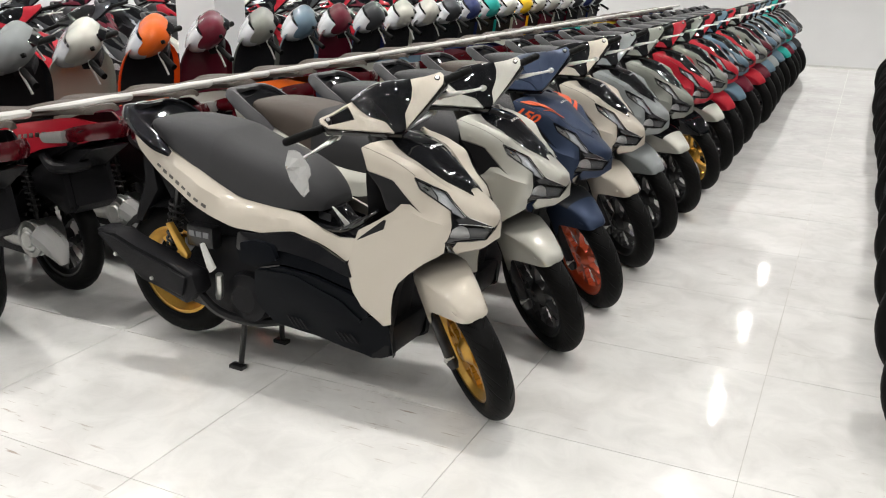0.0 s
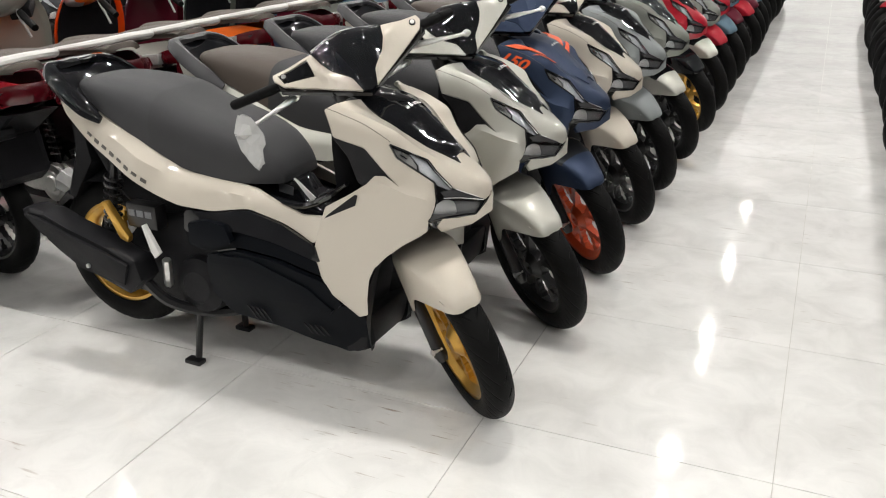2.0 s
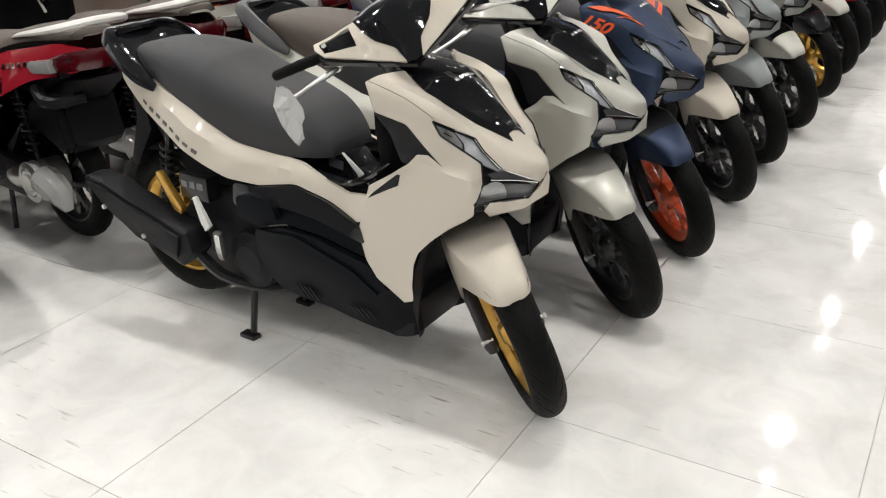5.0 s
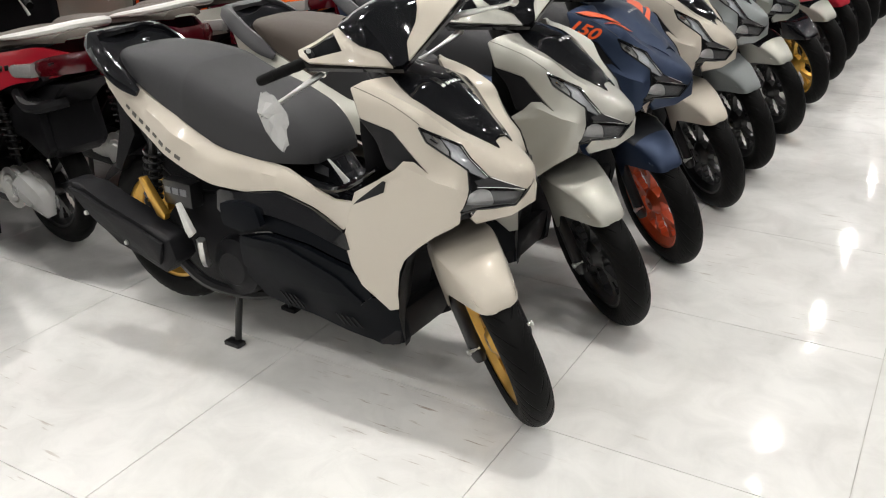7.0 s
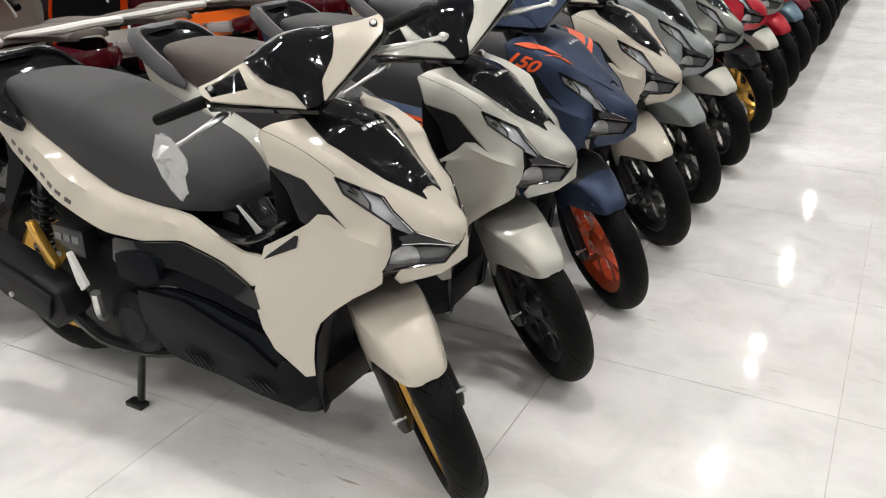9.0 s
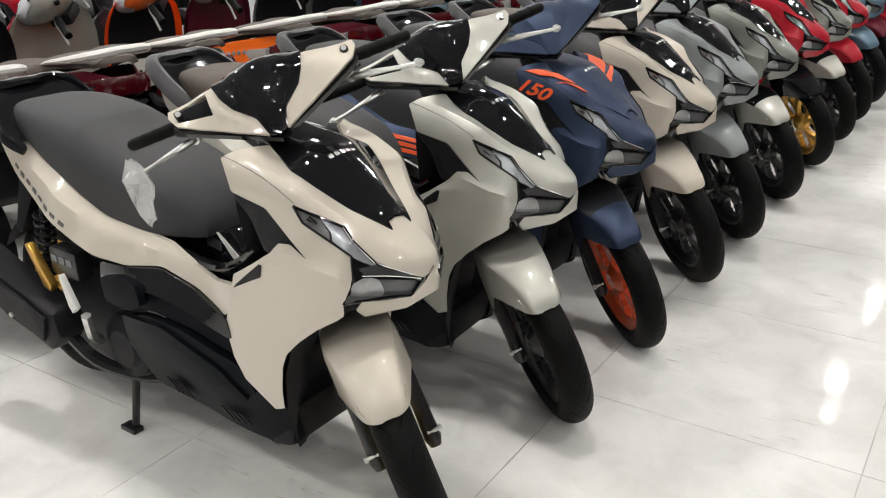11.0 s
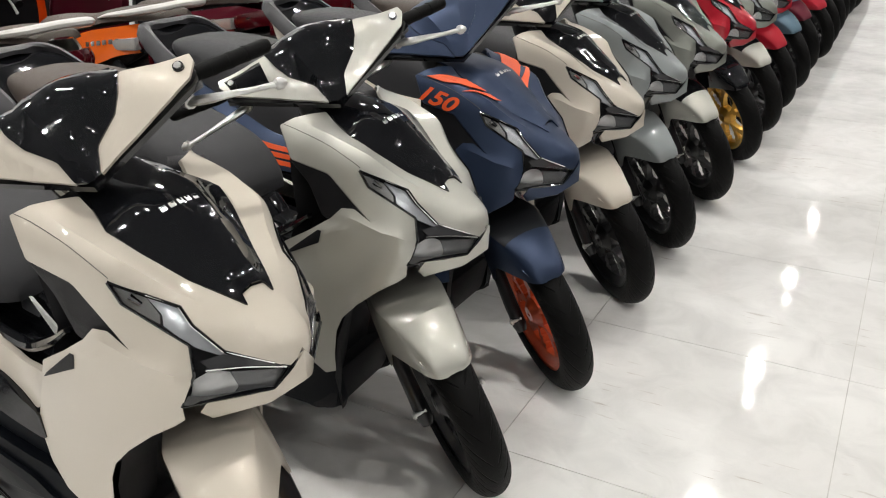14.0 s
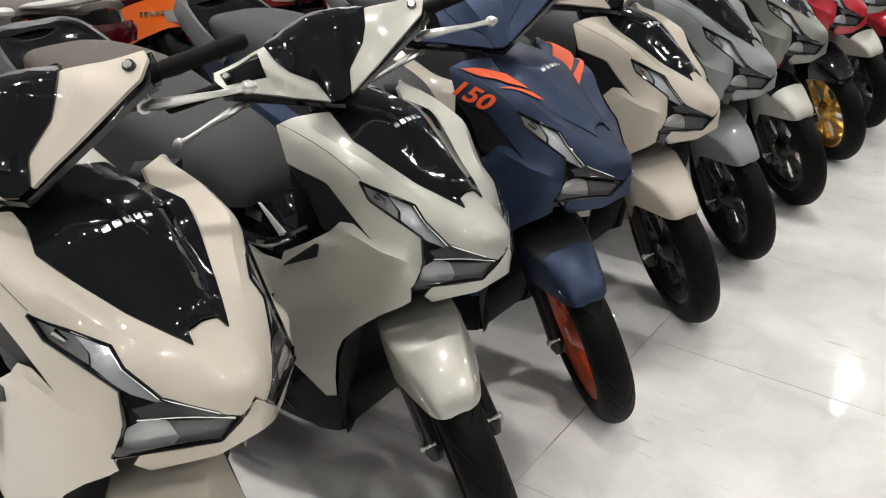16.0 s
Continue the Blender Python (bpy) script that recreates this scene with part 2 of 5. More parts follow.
class Shell:
    """A smooth skin through control points, seen as a height field along one direction."""

    def __init__(self, pts, view, both=False, ease=2e-4):
        pts = [np.array(p, float) for p in pts]
        if both:
            pts += [p * (1, -1, 1) for p in pts if p[1] > 0.004]
        self.d = np.array(view, float) / np.linalg.norm(view)
        ref = np.array((0, 0, 1.0)) if abs(self.d[2]) < 0.95 else np.array((1.0, 0, 0))
        self.u = np.cross(ref, self.d)
        self.u /= np.linalg.norm(self.u)
        self.v = np.cross(self.d, self.u)
        q = np.array([self.flat(p) for p in pts])
        h = np.array([p @ self.d for p in pts])
        n = len(q)
        k = self.kernel(np.linalg.norm(q[:, None] - q[None], axis=2)) + ease * np.eye(n)
        pm = np.c_[np.ones(n), q]
        a = np.block([[k, pm], [pm.T, np.zeros((3, 3))]])
        self.w, self.q = np.linalg.solve(a, np.r_[h, 0, 0, 0]), q
        self.folds = []

    def fold(self, pts, high, one, two, sides=(1,)):
        """A crisp ridge along a line: its height, and how far it runs out on either hand."""
        for s in sides:
            line = np.array([self.flat(np.array((p[0], p[1] * s, p[2]), float)) for p in pts])
            self.folds.append((line, high, (one, two) if s > 0 else (two, one)))

    def rise(self, p):
        """Height that the ridges add at one place of the skin."""
        out = 0.0
        for line, high, runs in self.folds:
            best = (9.0, 0.0, 0.0)
            n = len(line) - 1
            for i in range(n):
                a, d = line[i], line[i + 1] - line[i]
                f = min(1.0, max(0.0, float((p - a) @ d / (d @ d))))
                off = p - a - d * f
                r = float(np.hypot(*off))
                if r < best[0]:
                    best = (r, d[0] * off[1] - d[1] * off[0], (i + f) / n)
            r, hand, along = best
            out += high * math.exp(-r / (runs[0] if hand > 0 else runs[1])) * min(1.0, 6 * along, 6 * (1 - along))
        return out

    @staticmethod
    def kernel(r):
        return np.where(r > 1e-9, r * r * np.log(np.maximum(r, 1e-9)), 0.0)

    def flat(self, p):
        return np.array((np.dot(p, self.u), np.dot(p, self.v)))

    def place(self, a, b, lift=0.0):
        r = self.kernel(np.linalg.norm(self.q - (a, b), axis=1))
        h = r @ self.w[:-3] + self.w[-3] + self.w[-2] * a + self.w[-1] * b + lift
        if self.folds:
            h += self.rise(np.array((a, b)))
        return self.u * a + self.v * b + self.d * h

    def patch(self, corners, step=0.03, thick=0.004, lift=0.0, cut=0.12, both=False, into=None):
        """A panel of this skin inside an outline, with its own thickness. Right-hand side; both: closed over the middle."""
        bm = bmesh.new()
        pts = list(corners)
        if both:
            pts += [(x, -s, z) for x, s, z in reversed(pts) if s > 1e-4]
        flat = [self.flat(np.array(p, float)) for p in pts]
        if cut:
            flat = chaikin(flat, cut)
        edge = []
        for i, p in enumerate(flat):
            q = np.array(flat[(i + 1) % len(flat)])
            n = max(1, int(np.linalg.norm(q - p) / step))
            edge += [np.array(p) + (q - p) * k / n for k in range(n)]
        e = np.array(edge)
        nxt = np.roll(e, -1, axis=0)
        lo, hi = e.min(axis=0), e.max(axis=0)
        pts2 = [Vector(p) for p in edge]
        for a in np.arange(lo[0] + step / 2, hi[0], step):
            for b in np.arange(lo[1] + step / 2, hi[1], step):
                cross = (e[:, 1] > b) != (nxt[:, 1] > b)
                hit = a < e[:, 0] + (b - e[:, 1]) * (nxt[:, 0] - e[:, 0]) / (nxt[:, 1] - e[:, 1] + 1e-15)
                if np.sum(cross & hit) % 2 and np.min(np.linalg.norm(e - (a, b), axis=1)) > step * 0.45:
                    pts2.append(Vector((a, b)))
        seams = []
        for line, *_ in self.folds:
            dots = []
            for i in range(len(line) - 1):
                n = max(1, int(np.linalg.norm(line[i + 1] - line[i]) / step))
                dots += [line[i] + (line[i + 1] - line[i]) * k / n for k in range(n)]
            dots.append(line[-1])
            dots = np.array(dots)
            keep = [np.min(np.linalg.norm(dots - np.array(p), axis=1)) > step * 0.6 for p in pts2[len(edge):]] if not seams else [True] * (len(pts2) - len(edge))
            pts2 = pts2[:len(edge)] + [p for p, ok in zip(pts2[len(edge):], keep) if ok]
            first = len(pts2)
            pts2 += [Vector(p) for p in dots]
            seams += [(first + k, first + k + 1) for k in range(len(dots) - 1)]
        vs, _, fs, *_ = delaunay_2d_cdt(pts2, seams, [list(range(len(edge)))], 1, 1e-6)
        made = {k: bm.verts.new((vs[k].x, vs[k].y, 0)) for k in sorted({k for f in fs for k in f})}
        for f in fs:
            bm.faces.new([made[k] for k in f])
        top = bm.verts[:]
        rim = [e for e in bm.edges if len(e.link_faces) == 1]
        faces = bm.faces[:]
        under = {}
        for v in top:
            a, b = v.co.x, v.co.y
            v.co = Vector(self.place(a, b, lift))
            under[v] = bm.verts.new(Vector(self.place(a, b, lift - thick)))
        for f in faces:
            bm.faces.new([under[v] for v in reversed(f.verts)])
        for e in rim:
            a, b = e.verts
            bm.faces.new((a, b, under[b], under[a]))
        for v in bm.verts:
            v.co.y = -v.co.y
        bmesh.ops.reverse_faces(bm, faces=bm.faces[:])
        if into:
            merge(into, bm)
            return into
        return bm


def merge(bm, other):
    """Adds another bmesh to bm."""
    me = bpy.data.meshes.new("merge")
    other.to_mesh(me)
    other.free()
    bm.from_mesh(me)
    bpy.data.meshes.remove(me)
    return bm


def grid_skin(rows, closed=False, caps=False):
    """A skin over rows of points (x, s, z); closed: each row is a ring."""
    bm = bmesh.new()
    vs = [[bm.verts.new((p[0], -p[1], p[2])) for p in row] for row in rows]
    n = len(rows[0])
    for a, b in zip(vs, vs[1:]):
        for i in range(n if closed else n - 1):
            j = (i + 1) % n
            bm.faces.new((a[i], a[j], b[j], b[i]))
    if caps:
        bm.faces.new(list(reversed(vs[0])))
        bm.faces.new(vs[-1])
    return bm


def spline(pts, n):
    """n points along a smooth line through pts, rows of any width."""
    p = np.array([pts[0], *pts, pts[-1]], float)
    out = []
    for t in np.linspace(0, len(pts) - 1, n):
        i = min(int(t), len(pts) - 2)
        f = t - i
        a, b, c, d = p[i], p[i + 1], p[i + 2], p[i + 3]
        out.append(0.5 * (2 * b + (c - a) * f + (2 * a - 5 * b + 4 * c - d) * f * f + (3 * b - a - 3 * c + d) * f ** 3))
    return out


def tube(pts, radius, n=8, count=0, squash=1.0):
    """A pipe along a line of (x, s, z); radius: one, or one for each point."""
    pts = [np.array(p, float) for p in pts]
    rad = list(radius) if isinstance(radius, (list, tuple)) else [radius] * len(pts)
    if count:
        both = spline([(*p, r) for p, r in zip(pts, rad)], count)
        pts, rad = [b[:3] for b in both], [b[3] for b in both]
    rings = []
    side = None
    for i, p in enumerate(pts):
        d = pts[min(i + 1, len(pts) - 1)] - pts[max(i - 1, 0)]
        d = d / (np.linalg.norm(d) + 1e-12)
        if side is None:
            side = np.cross(d, (0, 0, 1.0) if abs(d[2]) < 0.9 else (1.0, 0, 0))
        side = side - d * (side @ d)
        side /= np.linalg.norm(side)
        up = np.cross(side, d)
        rings.append([p + rad[i] * (math.cos(a) * side + squash * math.sin(a) * up) for a in np.linspace(0, 2 * math.pi, n, endpoint=False)])
    return grid_skin(rings, True, True)


def lathe(profile, n, centre):
    """A turned body about the cross axis; profile: (radius, s)."""
    rings = []
    for r, s in profile:
        rings.append([(centre[0] + r * math.cos(a), centre[1] + s, centre[2] + r * math.sin(a)) for a in np.linspace(0, 2 * math.pi, n, endpoint=False)])
    return grid_skin(rings, True)


def slab(outline, s0, s1, bevel=0.006):
    """A plate or box: an outline in (x, z) drawn out across from s0 to s1, with rounded edges."""
    bm = bmesh.new()
    a = [bm.verts.new((x, -s0, z)) for x, z in outline]
    b = [bm.verts.new((x, -s1, z)) for x, z in outline]
    bm.faces.new(a)
    bm.faces.new(list(reversed(b)))
    for i in range(len(a)):
        j = (i + 1) % len(a)
        bm.faces.new((a[j], a[i], b[i], b[j]))
    if bevel:
        bmesh.ops.bevel(bm, geom=bm.edges[:], offset=bevel, segments=2, profile=0.6, affect="EDGES")
    return bm


def box(x0, x1, s0, s1, z0, z1, bevel=0.006):
    return slab([(x0, z0), (x1, z0), (x1, z1), (x0, z1)], s0, s1, bevel)


import collections

# ---- the sporty scooter of the front rows ----
RAKE = radians(26.5)
STEER = (Matrix.Translation((1.366, 0, 0)) @ Matrix.Rotation(radians(-44), 4, Vector((-math.sin(RAKE), 0, math.cos(RAKE)))) @ Matrix.Translation((-1.366, 0, 0)))
FORK = np.array((-math.sin(RAKE), 0, math.cos(RAKE)))


CROWN = Matrix.Translation((1.366, 0, 0)) @ Matrix.Rotation(radians(-48), 4, Vector((-math.sin(RAKE), 0, math.cos(RAKE)))) @ Matrix.Translation((-1.366, 0.034, 0))


def turned(bm, by=STEER):
    bm.transform(by)
    return bm


def nosed(bm):
    """The nose stands a little aslant: its middle plane leans to the right with height."""
    for v in bm.verts:
        v.co.y -= max(0.0, 0.012 + 0.075 * (v.co.z - 0.68))
    return bm


def crowned(bm):
    return turned(bm, CROWN)


def tyre(radius, width, centre, fine=1):
    """A road tyre with slanted tread grooves that meet in arrows; fine: finer steps round it."""
    n, lanes = 120 * fine, 16 * min(fine, 2)
    prof = []
    for k in range(lanes + 1):
        f = k / lanes * 2 - 1
        a = f * radians(128)
        prof.append((radius - width * 0.52 + width * 0.52 * math.cos(a) * (1.0 if abs(f) < 0.6 else 0.92), math.sin(a) * width / 2, f))
    bm = bmesh.new()
    vs = []
    for i in range(n):
        ring = []
        for r, s, f in prof:
            t = 2 * math.pi * i / n + min(abs(f), 0.68) * 0.62
            cut = i % (5 * fine)
            groove = cut == 0 and 0.09 < abs(f) < 0.6
            short = cut == (5 * fine) // 2 and 0.34 < abs(f) < 0.64
            rr = r - (0.0022 if groove or short else 0)
            ring.append(bm.verts.new((centre[0] + rr * math.cos(t), -centre[1] - s, centre[2] + rr * math.sin(t))))
        vs.append(ring)
    for i in range(n):
        a, b = vs[i], vs[(i + 1) % n]
        for k in range(lanes):
            bm.faces.new((a[k], a[k + 1], b[k + 1], b[k]))
    return bm


def rim(radius, width, centre, spokes=5):
    """A cast wheel in one piece: hub, forked spokes and a lipped rim, with real windows."""
    w, n = width / 2, 16 * spokes
    face = [(0.006, 0.036), (0.024, 0.036), (0.036, 0.026), (0.05, 0.015), (0.075, 0.012), (0.1, 0.011), (0.124, 0.011), (radius - 0.034, 0.013), (radius - 0.028, w * 0.6), (radius - 0.016, w - 0.006), (radius - 0.012, w), (radius + 0.004, w), (radius + 0.005, w - 0.01)]
    solid = {3: (6, 7, 8, 9), 4: (5, 6, 7, 8, 9, 10), 5: (4, 5, 6, 9, 10, 11), 6: (3, 4, 5, 10, 11, 12)}
    bm = bmesh.new()
    skins = []
    for side in (1, -1):
        skins.append([[bm.verts.new((centre[0] + r * math.cos(2 * math.pi * i / n), -(centre[1] + side * s), centre[2] + r * math.sin(2 * math.pi * i / n))) for i in range(n)] for r, s in face])
    open_edges = collections.Counter()
    for k in range(len(face) - 1):
        for i in range(n):
            if k in solid and i % 16 not in solid[k]:
                continue
            j = (i + 1) % n
            for g in skins:
                bm.faces.new((g[k][i], g[k][j], g[k + 1][j], g[k + 1][i]))
            for e in (((k, i), (k, j)), ((k, j), (k + 1, j)), ((k + 1, i), (k + 1, j)), ((k, i), (k + 1, i))):
                open_edges[e] += 1
    for ((k, i), (m, j)), count in open_edges.items():
        if count == 1:
            bm.faces.new((skins[0][k][i], skins[0][m][j], skins[1][m][j], skins[1][k][i]))
    return bm


def wheel(front, centre, radius, width, parent, steer=False):
    t, r = tyre(radius, width, centre), rim(0.178, width * 0.72, centre)
    if steer:
        turned(t), turned(r)
    w = part("front_wheel" if front else "rear_wheel", r, BLACK_METAL, parent)
    part("tyre", t, RUBBER, w, "black road tyre with slanted grooves", crisp=18)
    return w


def spring(a, b, coil, wire, turns):
    a, b = np.array(a), np.array(b)
    d = (b - a) / np.linalg.norm(b - a)
    u = np.cross(d, (0, 1.0, 0))
    u /= np.linalg.norm(u)
    v = np.cross(d, u)
    return tube([a + (b - a) * f + coil * (math.cos(f * turns * 6.283) * u + math.sin(f * turns * 6.283) * v) for f in np.linspace(0, 1, turns * 12)], wire, 5)


TAIL_SKIN = Shell([(-0.075, 0.095, 0.87), (-0.03, 0.125, 0.78), (0.0, 0.115, 0.88), (0.1, 0.14, 0.81), (0.1, 0.165, 0.72), (0.296, 0.155, 0.742), (0.23, 0.192, 0.66), (0.365, 0.205, 0.60),
                   (0.3, 0.19, 0.69), (0.47, 0.207, 0.577), (0.458, 0.158, 0.67), (0.46, 0.196, 0.62), (0.59, 0.15, 0.655), (0.567, 0.19, 0.57), (0.7, 0.15, 0.645), (0.69, 0.175, 0.59),
                   (0.8, 0.158, 0.606), (0.8, 0.176, 0.566), (0.86, 0.165, 0.59), (0.915, 0.19, 0.523), (0.94, 0.186, 0.605)], (0, 1, 0))

NOSE_SKIN = Shell([(0.987, 0.1905, 0.914), (1.01, 0.1975, 0.847), (1.097, 0.191, 0.826), (1.07, 0.1871, 0.732),
                   (1.177, 0.18, 0.723), (1.006, 0.165, 0.926), (1.045, 0.107, 0.93), (1.06, 0.1, 0.906), (1.11, 0.122, 0.888), (1.155, 0.105, 0.857), (1.216, 0.072, 0.81), (1.287, 0.029, 0.767), (1.272, 0, 0.784), (1.33, 0, 0.738),
                   (1.366, 0, 0.7), (1.16, 0.176, 0.837), (1.236, 0.117, 0.788), (1.261, 0.122, 0.765), (1.293, 0.098, 0.716), (1.354, 0.026, 0.67), (1.338, 0.05, 0.636), (1.281, 0.15, 0.65), (1.266, 0.165, 0.645),
                   (1.287, 0.133, 0.699), (1.27, 0.143, 0.69), (1.262, 0.136, 0.738), (1.176, 0.172, 0.803), (1.274, 0.128, 0.601), (1.327, 0.054, 0.607), (1.362, 0, 0.636), (1.22, 0.178, 0.69), (1.167, 0.15, 0.862),
                   (1.09, 0.165, 0.894), (1.36, -0.02, 0.675), (1.287, -0.029, 0.767), (1.326, 0.032, 0.733), (1.326, -0.032, 0.733), (1.358, 0.02, 0.698), (1.358, -0.02, 0.698),
                   (1.05, 0.1938, 0.682), (0.944, 0.1802, 0.611), (0.905, 0.19, 0.512), (0.957, 0.2, 0.41), (1.075, 0.19, 0.338), (1.09, 0.192, 0.443), (1.119, 0.193, 0.506), (1.19, 0.1818, 0.563), (1.25, 0.1605, 0.62), (1.02, 0.2017, 0.55), (1.13, 0.196, 0.64)], (0.62, 0.55, 0.56), ease=3e-4)

HOOD_SKIN = Shell([(0.985, 0.0, 0.945), (0.985, 0.08, 0.932), (1.06, 0.1, 0.906), (1.11, 0.122, 0.886), (1.155, 0.105, 0.855), (1.216, 0.072, 0.808), (1.287, 0.029, 0.767), (1.274, 0, 0.784), (1.14, 0, 0.905),
                   (1.21, 0, 0.843), (1.10, 0.07, 0.905), (1.16, 0.06, 0.866)], (0.6, 0, 0.8), both=True)

COVER_SKIN = Shell([(0.95, 0, 1.088), (0.953, 0.085, 1.07), (1.0, 0, 1.1), (1.01, 0.099, 1.083), (1.058, 0.072, 1.04), (1.06, 0, 1.062), (1.118, 0.02, 0.985), (1.12, 0, 0.98), (0.985, 0.206, 1.062), (1.03, 0.194, 1.041),
                    (1.01, 0.184, 1.054), (1.055, 0.15, 1.027), (1.09, 0.08, 1.003)], (0.66, 0, 0.75), both=True)

LOWER_SKIN = Shell([(0.475, 0.2, 0.56), (0.567, 0.195, 0.568), (0.69, 0.182, 0.588), (0.803, 0.184, 0.562), (0.912, 0.193, 0.52), (0.93, 0.198, 0.475), (0.8, 0.204, 0.515), (0.66, 0.206, 0.53), (0.56, 0.21, 0.5),
                    (0.48, 0.205, 0.505), (0.953, 0.197, 0.427), (1.0, 0.19, 0.36), (1.044, 0.15, 0.3), (1.044, 0.125, 0.2), (0.994, 0.13, 0.177), (0.771, 0.165, 0.224), (0.586, 0.165, 0.236), (0.52, 0.175, 0.3),
                    (0.8, 0.215, 0.42), (0.66, 0.212, 0.4), (0.9, 0.195, 0.3)], (0, 1, 0))


TAIL_SKIN.fold([(0.06, 0.14, 0.79), (0.25, 0.165, 0.722), (0.4, 0.18, 0.662), (0.55, 0.17, 0.632), (0.7, 0.16, 0.622), (0.82, 0.166, 0.588)], 0.009, 0.035, 0.012)
CRISP = {"tail_panel", "front_cowl", "nose_panel", "visor", "bar_cover", "front_mudguard", "rear_of_mudguard"}
# pressed-in creases
NOSE_SKIN.fold([(1.292, 0.036, 0.763), (1.325, 0.034, 0.728), (1.35, 0.03, 0.695)], 0.003, 0.012, 0.03)
NOSE_SKIN.fold([(1.006, 0.165, 0.925), (1.08, 0.158, 0.895), (1.15, 0.145, 0.86), (1.215, 0.115, 0.815), (1.27, 0.075, 0.772)], 0.010, 0.03, 0.014)
NOSE_SKIN.fold([(1.06, 0.187, 0.74), (1.15, 0.184, 0.722), (1.2, 0.18, 0.706), (1.235, 0.168, 0.695), (1.262, 0.152, 0.688)], 0.013, 0.03, 0.022)
NOSE_SKIN.fold([(0.93, 0.187, 0.59), (1.0, 0.192, 0.645), (1.06, 0.192, 0.69), (1.16, 0.188, 0.705)], 0.009, 0.025, 0.012)
HOOD_SKIN.fold([(0.985, 0.05, 0.94), (1.09, 0.064, 0.908), (1.16, 0.048, 0.868), (1.235, 0.024, 0.815), (1.28, 0.012, 0.775)], 0.007, 0.016, 0.035, (1, -1))
COVER_SKIN.fold([(0.945, 0.05, 1.08), (1.01, 0.055, 1.093), (1.06, 0.034, 1.055), (1.122, 0.008, 0.978)], 0.009, 0.016, 0.022, (1, -1))
COVER_SKIN.fold([(0.99, 0.14, 1.076), (1.03, 0.12, 1.056), (1.065, 0.085, 1.028), (1.11, 0.03, 0.992)], 0.006, 0.02, 0.03, (1, -1))


def sport_scooter():
    """A sporty scooter on its centre stand, bars turned to the right. Origin on the floor under the rear axle."""
    bike = thing("scooter", "sporty scooter", "scooter")
    add = lambda name, bm, mat, label="", parent=None: part(name, bm, mat, parent or bike, label, crisp=24 if name in CRISP else 38)

    def pair(name, bm, mat, label=""):
        other = mirrored(bm)
        return add(name, bm, mat, label), add(name, other, mat, label)

    # wheels
    wheel(True, (1.30, 0, 0.25), 0.25, 0.092, bike, True)
    wheel(False, (0.03, 0, 0.295), 0.262, 0.104, bike)

    def nose_pair(name, bm, mat, label=""):
        other = mirrored(bm)
        return add(name, nosed(bm), mat, label), add(name, nosed(other), mat, label)

    # front cowl: one painted panel each side, from the bars down to the foot shield
    upper = [(1.16, 0.176, 0.837), (1.236, 0.117, 0.788), (1.261, 0.122, 0.765), (1.293, 0.098, 0.716), (1.354, 0.026, 0.67)]
    lower = [(1.338, 0.05, 0.636), (1.281, 0.152, 0.648), (1.262, 0.172, 0.645), (1.27, 0.145, 0.69), (1.262, 0.136, 0.738), (1.176, 0.172, 0.803)]
    hood_edge = [(1.274, 0.026, 0.78), (1.289, 0.031, 0.766), (1.216, 0.074, 0.81), (1.155, 0.106, 0.857), (1.11, 0.122, 0.888), (1.06, 0.1, 0.906)]
    cowl = NOSE_SKIN.patch([
        (1.272, 0, 0.784), (1.33, 0, 0.738), (1.366, 0, 0.70), (1.36, 0.012, 0.68), *reversed(upper), *reversed(lower[3:]), lower[2],
        (1.252, 0.163, 0.612), (1.232, 0.166, 0.595), (1.189, 0.183, 0.568), (1.139, 0.192, 0.527), (1.102, 0.195, 0.488), (1.085, 0.194, 0.451), (1.076, 0.192, 0.389), (1.076, 0.19, 0.343), (1.052, 0.195, 0.335),
        (0.969, 0.201, 0.389), (0.938, 0.2, 0.435), (0.91, 0.192, 0.505), (0.93, 0.183, 0.577), (0.955, 0.182, 0.64), (1.031, 0.187, 0.684), (1.088, 0.187, 0.722), (1.116, 0.187, 0.75), (1.145, 0.184, 0.752), (1.183, 0.181, 0.727),
        (1.097, 0.191, 0.826), (1.01, 0.197, 0.847),
        (0.987, 0.19, 0.914), (1.006, 0.165, 0.926), (1.045, 0.107, 0.93), *reversed(hood_edge)], 0.013, 0.006, cut=0.05)
    for v in cowl.verts:  # the halves meet on the middle line
        if abs(v.co.y) < 0.008 and v.co.x > 1.26:
            v.co.y = 0.0
    merge(cowl, mirrored(cowl))
    bmesh.ops.remove_doubles(cowl, verts=[v for v in cowl.verts if abs(v.co.y) < 1e-5], dist=0.003)
    for f in [f for f in cowl.faces if all(abs(v.co.y) < 1e-5 for v in f.verts)]:
        cowl.faces.remove(f)
    add("front_cowl", nosed(cowl), CREAM)
    seam = [(0.99, 0.185, 0.916), (1.02, 0.178, 0.905), (1.08, 0.172, 0.878), (1.13, 0.17, 0.852), (1.158, 0.171, 0.84)]
    nose_pair("panel_seam", tube([NOSE_SKIN.place(*NOSE_SKIN.flat(np.array(p)), -0.0004) for p in spline(seam, 14)], 0.0008, 5), DECAL_DARK, "thin dark seam between the cowl panels")
    nose_pair("chin_lip", NOSE_SKIN.patch([(1.283, 0.142, 0.642), (1.31, 0.092, 0.634), (1.339, 0.048, 0.634), (1.357, 0.022, 0.664), (1.368, 0, 0.694), (1.364, 0, 0.634), (1.329, 0.054, 0.607), (1.276, 0.128, 0.602), (1.27, 0.146, 0.622)], 0.015, 0.012, 0.004, cut=0.06), CREAM)
